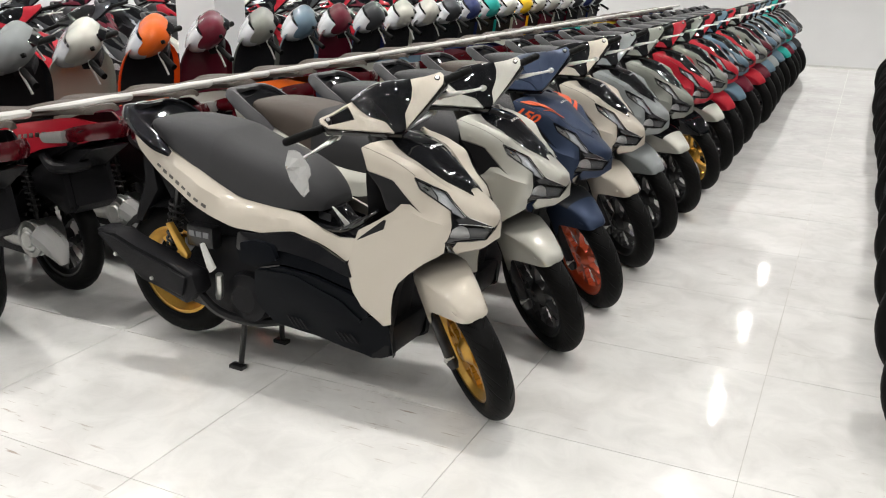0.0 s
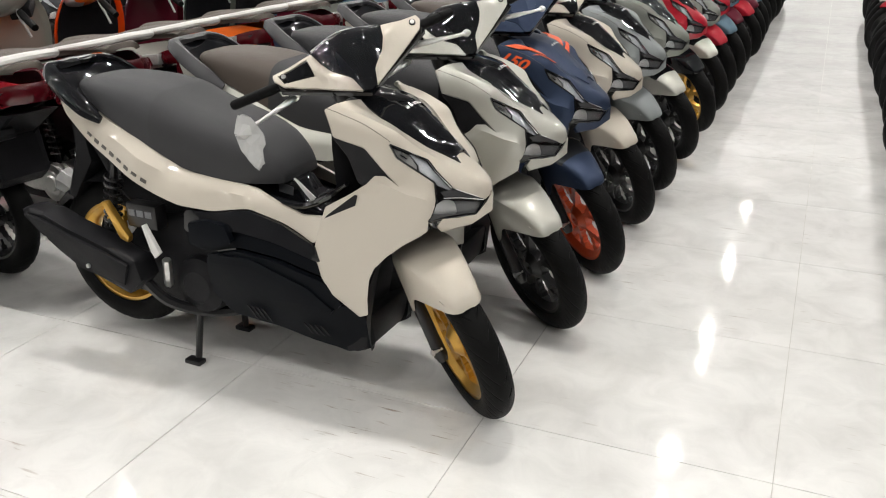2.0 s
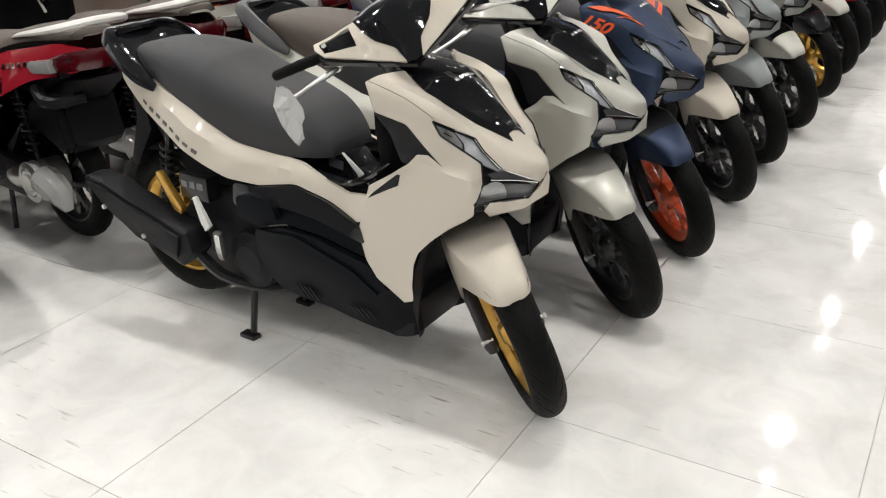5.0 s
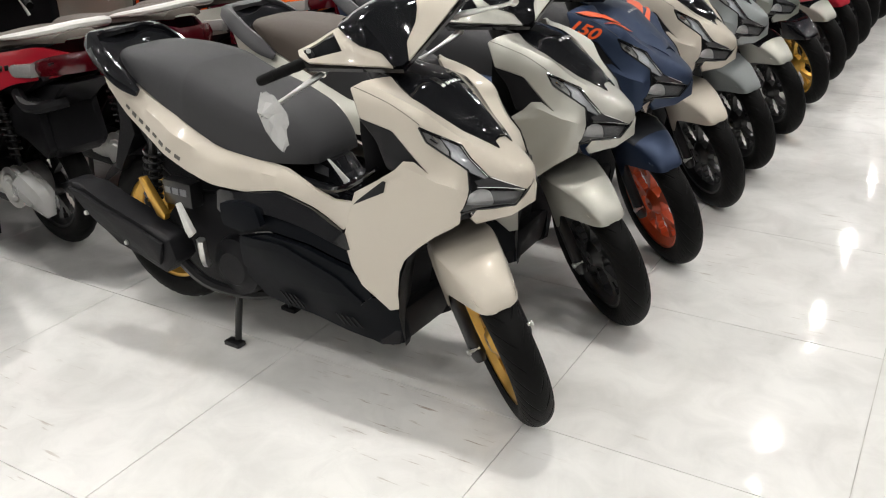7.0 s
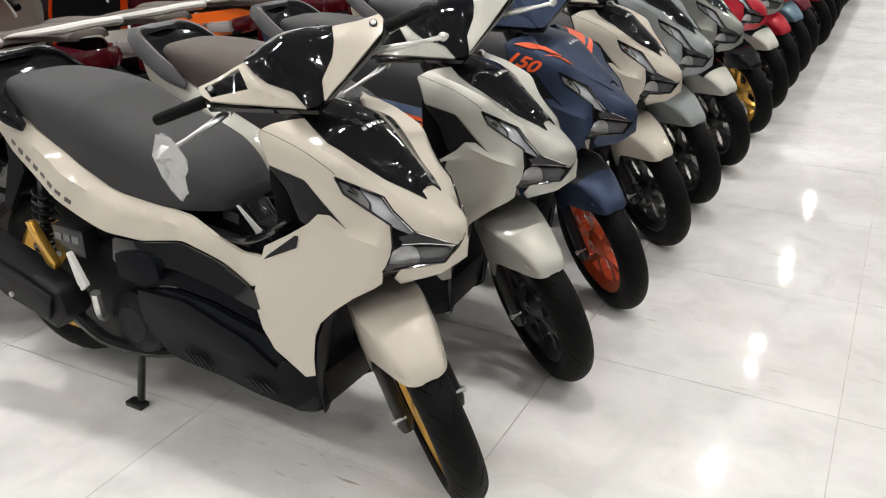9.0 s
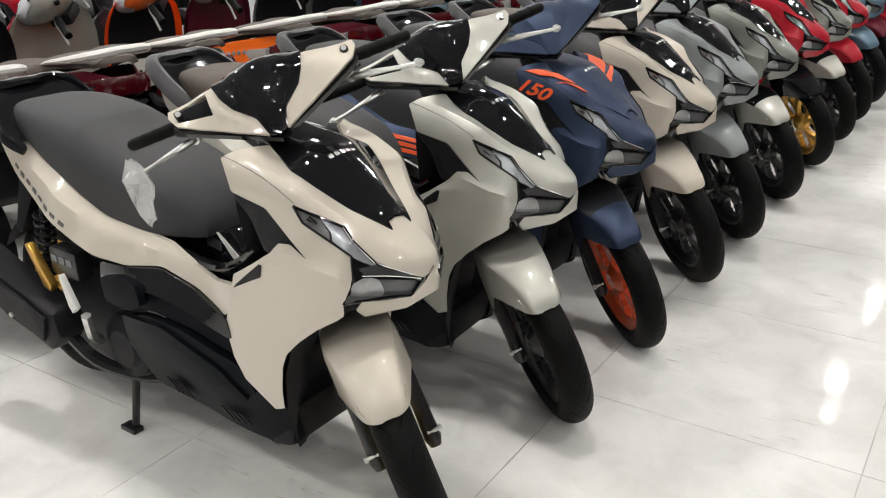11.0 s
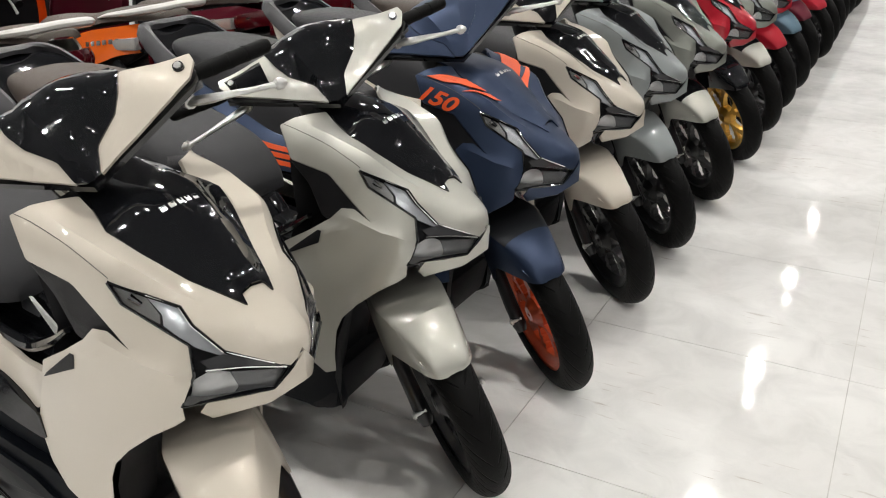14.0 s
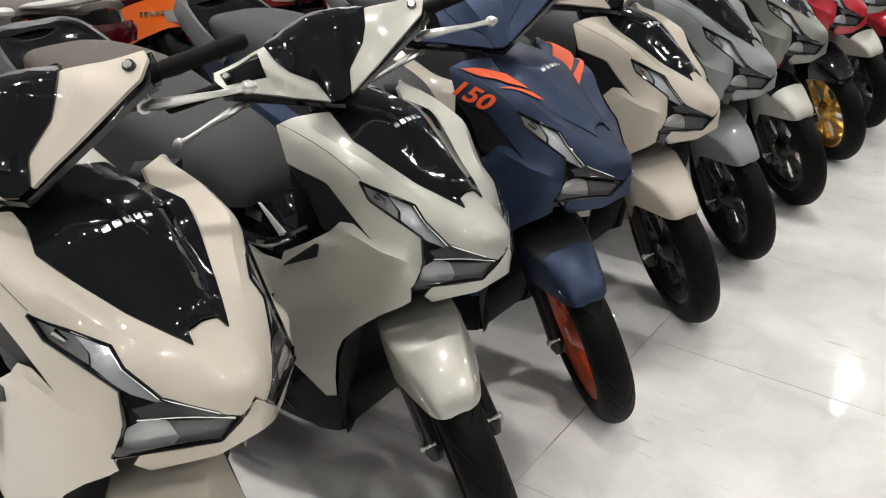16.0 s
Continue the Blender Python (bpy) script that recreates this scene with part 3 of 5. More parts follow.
    add("nose_panel", nosed(HOOD_SKIN.patch([(1.27, 0, 0.785), (1.272, 0.02, 0.783), *hood_edge, (1.042, 0.088, 0.91), (0.985, 0.08, 0.932), (0.985, 0, 0.945)], 0.014, 0.006, 0.003, cut=0.05, both=True)), GLOSS_BLACK, "gloss black nose panel")
    badge = None
    for k in range(5):
        s0 = -0.042 + 0.0172 * k
        bar = add("badge_bar" if badge else "badge", nosed(HOOD_SKIN.patch([(1.136, s0, 0.904), (1.136, s0 + 0.0115, 0.904), (1.1425, s0 + 0.0125, 0.896), (1.1425, s0 + 0.001, 0.896)], 0.02, 0.002, 0.003, cut=0.08)), ALLOY, "" if badge else "small silver maker's badge", badge)
        badge = badge or bar
    nose_pair("side_trim", NOSE_SKIN.patch([(1.008, 0.197, 0.85), (1.097, 0.189, 0.828), (1.182, 0.179, 0.722), (1.07, 0.184, 0.718), (1.03, 0.175, 0.78)], 0.03, 0.006, -0.007), MATTE_BLACK, "satin black cowl side trim")
    nose_pair("cowl_vent", NOSE_SKIN.patch([(0.948, 0.184, 0.605), (0.963, 0.186, 0.62), (1.05, 0.19, 0.686), (1.06, 0.191, 0.686), (1.05, 0.19, 0.656)], 0.015, 0.004, 0.003, cut=0.03), MATTE_BLACK, "dark vent in the cowl")
    # headlights: reflectors deep inside, dark bezel, chrome line and clear lens
    lens = [*upper, *lower]
    lift = lambda pts, up: [NOSE_SKIN.place(*NOSE_SKIN.flat(np.array(p)), up) for p in pts]
    glass = NOSE_SKIN.patch(lens, 0.03, 0.002, -0.001, cut=0.04)
    deep = NOSE_SKIN.patch([(1.2, 0.146, 0.811), (1.233, 0.121, 0.788), (1.258, 0.124, 0.764), (1.29, 0.102, 0.718), (1.33, 0.056, 0.69), (1.30, 0.095, 0.705), (1.272, 0.13, 0.733), (1.258, 0.138, 0.744), (1.228, 0.148, 0.769), (1.224, 0.143, 0.785)], 0.008, 0.004, -0.006, cut=0.04)
    rear = NOSE_SKIN.patch([(1.166, 0.174, 0.833), (1.202, 0.147, 0.81), (1.22, 0.144, 0.784), (1.224, 0.15, 0.772), (1.18, 0.17, 0.803)], 0.006, 0.004, -0.011, cut=0.05)
    bulb = tube(lift([(1.186, 0.164, 0.816), (1.2, 0.157, 0.803)], -0.006), [0.006, 0.004], 8)
    bowl_lamp = NOSE_SKIN.patch([(1.284, 0.133, 0.694), (1.305, 0.108, 0.69), (1.312, 0.1, 0.66), (1.305, 0.115, 0.646), (1.28, 0.148, 0.652), (1.266, 0.164, 0.65), (1.27, 0.147, 0.684)], 0.006, 0.004, -0.012, cut=0.05)
    for v in bowl_lamp.verts:  # facets fan out from the outer corner
        ang = math.atan2(v.co.z - 0.64, v.co.y + 0.175) * 6
        v.co += Vector(NOSE_SKIN.d) * 0.006 * abs(ang % 2 - 1)
    plain_lamp = NOSE_SKIN.patch([(1.307, 0.107, 0.69), (1.348, 0.032, 0.668), (1.336, 0.05, 0.64), (1.308, 0.108, 0.647), (1.314, 0.1, 0.66)], 0.012, 0.004, -0.009, cut=0.05)
    bowl = NOSE_SKIN.patch(lens, 0.02, 0.003, -0.03, cut=0.04)
    brow = NOSE_SKIN.patch([(1.294, 0.1, 0.714), (1.354, 0.028, 0.672), (1.348, 0.034, 0.671), (1.288, 0.13, 0.7), (1.276, 0.134, 0.712)], 0.015, 0.003, 0.001, cut=0.05)
    wedge = NOSE_SKIN.patch([(1.34, 0.046, 0.64), (1.338, 0.05, 0.634), (1.281, 0.153, 0.644), (1.262, 0.173, 0.643), (1.266, 0.16, 0.66), (1.283, 0.144, 0.656)], 0.012, 0.003, 0.001, cut=0.05)
    bright = tube(lift([(1.285, 0.135, 0.699), (1.318, 0.084, 0.689), (1.352, 0.03, 0.671)], 0.003), 0.0016, 5, 8)
    inner_line = tube(lift([(1.2, 0.146, 0.812), (1.234, 0.12, 0.79), (1.259, 0.124, 0.766), (1.291, 0.101, 0.718), (1.34, 0.044, 0.682)], 0.0015), 0.0016, 5)
    rim_line = tube(lift([*lens, lens[0]], 0.001), 0.0028, 6)
    head = add("headlight", nosed(bowl), BLACK_METAL, "slanted headlight with a clear lens")
    hold = []
    for name, bm, mat in (("lens", glass, LENS), ("position_lamp", deep, BAND), ("indicator", rear, REFLECTOR), ("bulb", bulb, CHROME), ("reflector", bowl_lamp, LAMP_BOWL), ("diffuser", plain_lamp, SMOKED), ("lamp_bar", brow, LAMP_GREY), ("lamp_wedge", wedge, GLOSS_BLACK),
                          ("chrome_line", bright, CHROME), ("chrome_line", inner_line, CHROME), ("bezel", rim_line, GLOSS_BLACK)):
        hold.append((name, nosed(mirrored(bm)), mat))
        add(name, nosed(bm), mat, parent=head).visible_shadow = name != "lens"
    far_bowl = NOSE_SKIN.patch(lens, 0.02, 0.003, -0.03, cut=0.04)
    head2 = add("headlight", nosed(mirrored(far_bowl)), BLACK_METAL, "slanted headlight with a clear lens")
    for name, bm, mat in hold:
        add(name, bm, mat, parent=head2).visible_shadow = name != "lens"

    # dark inside of the foot shield, the tunnel and the belly
    inner = []
    for z, x, w in ((0.92, 0.985, 0.1), (0.90, 0.985, 0.19), (0.80, 0.985, 0.19), (0.70, 0.98, 0.17), (0.62, 0.95, 0.17), (0.56, 0.93, 0.165)):
        inner.append([(x + 0.06 * math.sin(a) ** 2, w * math.cos(a), z) for a in np.linspace(0, math.pi, 13)])
    add("inner_shield", grid_skin(inner), MATTE_BLACK, "black inner leg shield")
    well = []
    for x, z in ((1.045, 0.19), (1.05, 0.3), (1.075, 0.42), (1.11, 0.51), (1.18, 0.575), (1.25, 0.625), (1.30, 0.66)):
        half = np.interp(z, (0.19, 0.36, 0.51, 0.66), (0.125, 0.175, 0.182, 0.1))
        well.append([(x - 0.05 * math.cos(f * 1.57) ** 2, f * half, z) for f in np.linspace(-1, 1, 11)])
    add("wheel_well", grid_skin(well), MATTE_BLACK, "black front wheel well")
    tun = []
    for x, w, z, hump in ((0.5, 0.13, 0.60, 0.05), (0.66, 0.135, 0.575, 0.09), (0.77, 0.14, 0.555, 0.095), (0.80, 0.142, 0.552, 0.06), (0.87, 0.145, 0.555, 0.045), (0.95, 0.15, 0.60, 0.04), (1.0, 0.15, 0.7, 0.03)):
        tun.append([(x, -w, z - 0.18), (x, -w, z - 0.03), (x, -w + 0.02, z), (x, -0.06, z + 0.012), (x, -0.047, z + hump - 0.008), (x, -0.038, z + hump), (x, 0.038, z + hump), (x, 0.047, z + hump - 0.008), (x, 0.06, z + 0.012), (x, w - 0.02, z), (x, w, z - 0.03), (x, w, z - 0.18)])
    add("tunnel", grid_skin(tun), GLOSS_BLACK, "gloss black centre tunnel")
    add("fuel_lid_label", slab([(0.708, 0.603), (0.758, 0.592), (0.758, 0.628), (0.708, 0.64)], 0.05, 0.054, 0.001), LABEL, "grey paper label")
    add("warning_strip", slab([(0.783, 0.668), (0.79, 0.668), (0.864, 0.612), (0.842, 0.604)], 0.08, 0.085, 0.001), PALE, "white paper strip")
    add("tunnel_lip", tube([(0.70, 0.128, 0.622), (0.84, 0.14, 0.612), (0.94, 0.155, 0.655), (1.02, 0.18, 0.71)], [0.01, 0.015, 0.016, 0.008], 8, 14, 0.7), GLOSS_BLACK)
    add("body_core", slab([(0.12, 0.55), (0.3, 0.42), (0.55, 0.28), (1.0, 0.24), (1.05, 0.5), (1.0, 0.62), (0.9, 0.55), (0.5, 0.6), (0.3, 0.72), (0.05, 0.82), (-0.02, 0.78)], -0.11, 0.11, 0.02), MATTE_BLACK)
    add("nose_core", slab([(1.05, 0.62), (1.2, 0.66), (1.3, 0.68), (1.25, 0.74), (1.1, 0.86), (1.0, 0.9), (1.0, 0.65)], -0.1, 0.1, 0.02), MATTE_BLACK)

    # tail and side panels
    pair("tail_panel", TAIL_SKIN.patch([(-0.068, 0, 0.892), (0.0, 0, 0.875), (0.138, 0, 0.797), (0.296, 0, 0.741), (0.458, 0, 0.67), (0.59, 0, 0.655), (0.699, 0, 0.645), (0.80, 0, 0.606), (0.86, 0, 0.592), (0.945, 0, 0.608),
                                        (0.912, 0, 0.524), (0.803, 0, 0.566), (0.689, 0, 0.592), (0.567, 0, 0.57), (0.468, 0, 0.578), (0.365, 0, 0.601), (0.231, 0, 0.657), (0.096, 0, 0.718), (-0.031, 0, 0.785), (-0.076, 0, 0.846)], 0.02, 0.012, cut=0.1), CREAM)
    for k in range(8):
        x, z, tall = 0.09 + 0.0335 * k, 0.748 - 0.0148 * k, (0.007, 0.01, 0.0085, 0.01)[k % 4]
        add("name_bar", TAIL_SKIN.patch([(x, 0, z), (x + 0.019, 0, z - 0.0085), (x + 0.016, 0, z - 0.0085 - tall), (x - 0.003, 0, z - tall)], 0.02, 0.0015, 0.002, cut=0.06), DECAL_DARK)
    pair("step_trim", LOWER_SKIN.patch([(0.475, 0, 0.565), (0.567, 0, 0.568), (0.689, 0, 0.589), (0.803, 0, 0.564), (0.914, 0, 0.522), (0.935, 0, 0.475), (0.80, 0, 0.512), (0.66, 0, 0.528), (0.56, 0, 0.50), (0.47, 0, 0.50)], 0.03, 0.02, 0.002), GLOSS_BLACK, "gloss black step trim")
    pair("lower_cover", LOWER_SKIN.patch([(0.55, 0, 0.44), (0.66, 0, 0.472), (0.80, 0, 0.462), (0.945, 0, 0.42), (0.994, 0, 0.36), (0.98, 0, 0.345), (0.90, 0, 0.345), (0.70, 0, 0.33), (0.53, 0, 0.33)], 0.03, 0.02, 0.004), SATIN_BLACK, "matte black lower side cover")
    pair("cover_band", LOWER_SKIN.patch([(0.46, 0, 0.505), (0.56, 0, 0.498), (0.66, 0, 0.526), (0.80, 0, 0.51), (0.935, 0, 0.473), (0.95, 0, 0.425), (0.80, 0, 0.468), (0.66, 0, 0.478), (0.55, 0, 0.446), (0.47, 0, 0.45)], 0.03, 0.02, -0.012), SATIN_BLACK, "recessed black band of the cover")
    pair("cover_skirt", LOWER_SKIN.patch([(0.53, 0, 0.335), (0.70, 0, 0.335), (0.90, 0, 0.35), (0.99, 0, 0.35), (1.03, 0, 0.345), (1.044, 0, 0.30), (1.046, 0, 0.20), (0.994, 0, 0.177), (0.771, 0, 0.224), (0.586, 0, 0.236), (0.52, 0, 0.30)], 0.03, 0.02, -0.006), SATIN_BLACK, "matte black lower skirt")
    for k in range(4):
        x = 0.66 + 0.018 * k
        add("louvre", LOWER_SKIN.patch([(x, 0, 0.29), (x + 0.008, 0, 0.288), (x + 0.028, 0, 0.245), (x + 0.02, 0, 0.247)], 0.05, 0.004, 0.005), MATTE_BLACK)
        add("louvre", LOWER_SKIN.patch([(x + 0.2, 0, 0.275), (x + 0.208, 0, 0.272), (x + 0.224, 0, 0.235), (x + 0.216, 0, 0.237)], 0.05, 0.004, 0.005), MATTE_BLACK)
    add("cover_rib", LOWER_SKIN.patch([(0.56, 0, 0.45), (0.72, 0, 0.46), (0.90, 0, 0.40), (0.97, 0, 0.34), (0.96, 0, 0.325), (0.88, 0, 0.38), (0.71, 0, 0.435), (0.57, 0, 0.42)], 0.03, 0.012, 0.012), SATIN_BLACK, "raised rib on the cover")
    add("step_cover", LOWER_SKIN.patch([(0.50, 0, 0.535), (0.56, 0, 0.55), (0.63, 0, 0.545), (0.66, 0, 0.50), (0.60, 0, 0.475), (0.51, 0, 0.475)], 0.03, 0.02, 0.02), SATIN_BLACK, "smooth black footrest cover")
    add("belly_pan", slab([(0.55, 0.24), (0.97, 0.172), (1.035, 0.19), (1.045, 0.3), (0.55, 0.32)], -0.135, 0.135, 0.02), MATTE_BLACK)

    # seat: pillion pad and rider's saddle
    stations = [(-0.012, 0.872, 0.86, 0.05), (0.01, 0.89, 0.85, 0.09), (0.06, 0.898, 0.835, 0.118), (0.126, 0.902, 0.808, 0.135), (0.22, 0.899, 0.77, 0.149), (0.3, 0.889, 0.733, 0.156), (0.36, 0.871, 0.708, 0.159), (0.45, 0.842, 0.675, 0.157),
                (0.58, 0.806, 0.652, 0.15), (0.67, 0.77, 0.65, 0.132), (0.73, 0.72, 0.65, 0.105), (0.755, 0.68, 0.65, 0.085)]
    rows = []
    for x, top, low, w in spline(stations, 45):
        ring = []
        for a in np.linspace(-1, 1, 21):
            f = abs(a)
            s = w * math.sin(min(f * 1.25, 1) * math.pi / 2) ** 0.85
            z = top - (top - low) * (max(0.0, f - 0.18) / 0.82) ** 2.1
            bow = 0.03 * (1 - f * f) * math.exp(-((x - 0.33) / 0.05) ** 2)
            ring.append((x + bow * 0.5, s if a > 0 else -s, z))
        rows.append(ring)
    split = min(range(45), key=lambda i: abs(rows[i][0][0] - 0.33))
    for name, span, mat, label in (("pillion_seat", rows[:split + 1], SEAT_GREY, "grey grained pillion seat"), ("rider_seat", rows[split:], SEAT, "dark grey grained rider's seat")):
        bm = grid_skin(span)
        vs = list(bm.verts)
        bm.faces.new(vs[:21]), bm.faces.new(vs[-21:])
        add(name, bm, mat, label)
    # grab rail, tail lamp, rear mudguard
    rail = []
    for x, s, z, wide, tall, lean in spline([(0.155, 0.162, 0.79, 0.004, 0.008, 1), (0.10, 0.163, 0.822, 0.007, 0.018, 1), (0.03, 0.156, 0.86, 0.008, 0.019, 1), (-0.04, 0.138, 0.9, 0.011, 0.019, 0.9), (-0.085, 0.104, 0.92, 0.022, 0.014, 0.6), (-0.095, 0.045, 0.924, 0.034, 0.008, 0.2),
                                             (-0.096, 0, 0.926, 0.036, 0.007, 0)], 24):
        out = np.array((-(1 - lean), lean, 0.0))
        out /= np.linalg.norm(out)
        up = np.array((0.3 * lean, -0.55 * lean, 1.0))
        c = np.array((x, s, z))
        rail.append([c + out * wide * a + up * tall * b for a, b in ((-1, -1), (-0.7, -1.25), (0.7, -1.25), (1, -1), (1, 0.5), (0.6, 1), (-0.6, 1), (-1, 0.6))])
    rail += [[p * (1, -1, 1) for p in ring[:]] for ring in reversed(rail[:-1])]
    rail = [ring if k < 24 else [ring[m] for m in (0, 1, 2, 3, 4, 5, 6, 7)] for k, ring in enumerate(rail)]
    rail = grid_skin(rail, True, True)
    add("grab_rail", rail, GLOSS_BLACK, "gloss black grab rail")
    deck = []
    for x, half, z, dip in ((-0.1, 0.05, 0.922, 0.0), (-0.07, 0.1, 0.914, 0.006), (-0.03, 0.128, 0.902, 0.014), (0.0, 0.14, 0.888, 0.02), (0.06, 0.15, 0.852, 0.02), (0.13, 0.154, 0.812, 0.02)):
        deck.append([(x, half * f, z - dip * (1 - f * f)) for f in np.linspace(-1, 1, 9)])
    add("tail_cowl", grid_skin(deck), GLOSS_BLACK, "gloss black recess behind the seat")
    add("tail_light", slab([(-0.095, 0.80), (-0.055, 0.80), (-0.06, 0.885), (-0.09, 0.885)], -0.1, 0.1, 0.01), RED_LENS, "red tail light")
    add("rear_mudguard", slab([(-0.03, 0.80), (0.0, 0.62), (-0.10, 0.48), (-0.13, 0.49), (-0.05, 0.65), (-0.07, 0.8)], -0.08, 0.08, 0.008), MATTE_BLACK, "black rear mudguard")
    hug = []
    for a in np.linspace(radians(20), radians(150), 12):
        hug.append([(0.03 + 0.285 * math.cos(a), w, 0.295 + 0.285 * math.sin(a) - abs(w) * 0.35) for w in (-0.075, -0.05, 0, 0.05, 0.075)])
    add("tyre_hugger", grid_skin(hug), MATTE_BLACK)

    # engine, silencer, shock, stand
    add("crankcase", slab([(0.1, 0.34), (0.16, 0.22), (0.40, 0.19), (0.56, 0.25), (0.57, 0.45), (0.45, 0.52), (0.25, 0.5)], -0.17, 0.13, 0.025), MATTE_BLACK, "black engine casing")
    add("crank_cover", lathe([(0.001, 0.175), (0.05, 0.172), (0.062, 0.16), (0.088, 0.155), (0.095, 0.13), (0.095, 0.1)], 28, (0.46, 0, 0.30)), MATTE_BLACK)
    add("swingarm", slab([(0.0, 0.315), (0.03, 0.27), (0.3, 0.24), (0.32, 0.34)], 0.075, 0.11, 0.012), BLACK_METAL)
    add("radiator_box", box(0.24, 0.36, 0.15, 0.2, 0.475, 0.555, 0.012), BLACK_METAL, "black radiator box")
    for k in range(3):
        add("caution_bar", box(0.255 + 0.032 * k, 0.28 + 0.032 * k, 0.2, 0.2025, 0.515, 0.535, 0), LABEL)
    add("calliper", slab([(0.165, 0.55), (0.185, 0.555), (0.262, 0.45), (0.255, 0.43), (0.225, 0.44)], 0.2, 0.222, 0.005), GOLD, "gold brake bracket")
    muff = slab([(-0.15, 0.495), (-0.11, 0.503), (-0.04, 0.49), (0.05, 0.458), (0.2, 0.42), (0.31, 0.395), (0.33, 0.33), (0.275, 0.275), (0.08, 0.335), (0.0, 0.37), (-0.06, 0.42), (-0.13, 0.475)], 0.175, 0.262, 0.018)
    sil = add("silencer", muff, MATTE_BLACK, "matte black exhaust silencer")
    add("heat_shield", slab([(-0.11, 0.488), (-0.045, 0.478), (0.05, 0.446), (0.2, 0.408), (0.29, 0.382), (0.27, 0.31), (0.08, 0.36), (0.01, 0.39), (-0.05, 0.43)], 0.264, 0.275, 0.004), MATTE_BLACK, "ribbed heat shield", sil)
    for x, z in ((-0.035, 0.418), (0.135, 0.355)):
        add("bolt", lathe([(0.001, 0.281), (0.007, 0.281), (0.008, 0.272)], 10, (x, 0, z)), ALLOY, "silver bolt", sil)
    add("exhaust_pipe", tube([(0.29, 0.21, 0.31), (0.36, 0.18, 0.235), (0.48, 0.12, 0.2), (0.62, 0.05, 0.22)], 0.018, 8, 14), BLACK_METAL, "black exhaust pipe")
    shock = add("shock_absorber", tube([(0.16, 0.14, 0.66), (0.105, 0.14, 0.37)], 0.013, 8), BLACK_METAL, "black coil-spring shock absorber")
    add("coil_spring", spring((0.152, 0.14, 0.62), (0.113, 0.14, 0.41), 0.025, 0.0055, 9), BLACK_METAL, "", shock)
    add("pillion_footrest", slab([(0.335, 0.505), (0.347, 0.51), (0.395, 0.425), (0.372, 0.405), (0.362, 0.425)], 0.225, 0.24, 0.004), PALE, "folded footrest in white film")
    add("footrest_bracket", tube([(0.40, 0.22, 0.40), (0.38, 0.2, 0.33), (0.33, 0.15, 0.28)], 0.014, 6, 8), ALLOY)
    stand = add("centre_stand", tube([(0.40, -0.12, 0.2), (0.40, 0.12, 0.2)], 0.011, 8), BLACK_METAL, "black centre stand")
    for s in (-1, 1):
        add("stand_leg", tube([(0.41, 0.1 * s, 0.24), (0.395, 0.125 * s, 0.02)], 0.011, 8), BLACK_METAL, "", stand)
        add("stand_foot", box(0.355, 0.415, 0.115 * s, 0.15 * s, 0.0, 0.016, 0.004), BLACK_METAL, "", stand)

    # fork and front mudguard turn with the bars
    for s in (-1, 1):
        foot = np.array((1.29, 0.068 * s, 0.235))
        leg = add("fork_leg", turned(tube([foot - FORK * 0.03, foot - FORK * 0.01, foot + FORK * 0.05, foot + FORK * 0.26], [0.014, 0.021, 0.019, 0.018], 12)), BLACK_METAL, "black fork leg")
        add("fork_tube", turned(tube([foot + FORK * 0.26, foot + FORK * 0.45], 0.014, 10)), CHROME, "chromed fork tube")
        add("axle_nut", turned(lathe([(0.001, 0.096 * s), (0.006, 0.096 * s), (0.009, 0.093 * s), (0.009, 0.087 * s), (0.005, 0.087 * s), (0.005, 0.06 * s)], 10, (1.30, 0, 0.25))), ALLOY, "bright axle nut", leg)

    # one moulding: a crowned top with creased flanks that run back into pointed tails
    front, rear = bmesh.new(), bmesh.new()
    rows = []
    for x, z, half, drop in spline([(1.45, 0.462, 0.015, 0.003), (1.447, 0.473, 0.033, 0.012), (1.432, 0.496, 0.045, 0.036), (1.4, 0.52, 0.054, 0.064), (1.35, 0.543, 0.065, 0.094), (1.3, 0.552, 0.075, 0.112), (1.268, 0.555, 0.08, 0.128),
                                    (1.252, 0.556, 0.083, 0.172), (1.236, 0.556, 0.084, 0.186), (1.222, 0.555, 0.083, 0.15), (1.2, 0.553, 0.081, 0.095), (1.16, 0.548, 0.076, 0.055)], 34):
        f = min(1.0, drop / 0.05)
        sec = [(1.0 + 0.09 * f, drop), (1.0 + 0.07 * f, drop * 0.74), (1.0 + 0.04 * f, drop * 0.52), (1.0, drop * 0.06 + 0.027 * f), (0.955, 0.019 * f), (0.9, 0.014 * f), (0.8, 0.0098 * f), (0.6, 0.0048 * f), (0.3, 0.0012 * f), (0.0, 0.0)]
        rows.append([(x, half * g, z - dz) for g, dz in sec] + [(x, -half * g, z - dz) for g, dz in reversed(sec[:-1])])
    for i, (a, b) in enumerate(zip(rows, rows[1:])):
        for k in range(len(a) - 1):
            back = i > 12 and 4 <= k <= 13
            bm = rear if back else front
            sink = -0.0015 if back else 0.0
            quad = (a[k], a[k + 1], b[k + 1], b[k])
            bm.faces.new([bm.verts.new((p[0], -p[1], p[2] + sink)) for p in quad])
            bm.faces.new([bm.verts.new((p[0] - 0.002, -p[1] * 0.96, p[2] + sink - 0.003)) for p in reversed(quad)])
    for bm, name in ((front, "front_mudguard"), (rear, "rear_of_mudguard")):
        bmesh.ops.remove_doubles(bm, verts=bm.verts[:], dist=0.0002)
        add(name, turned(bm), CREAM)
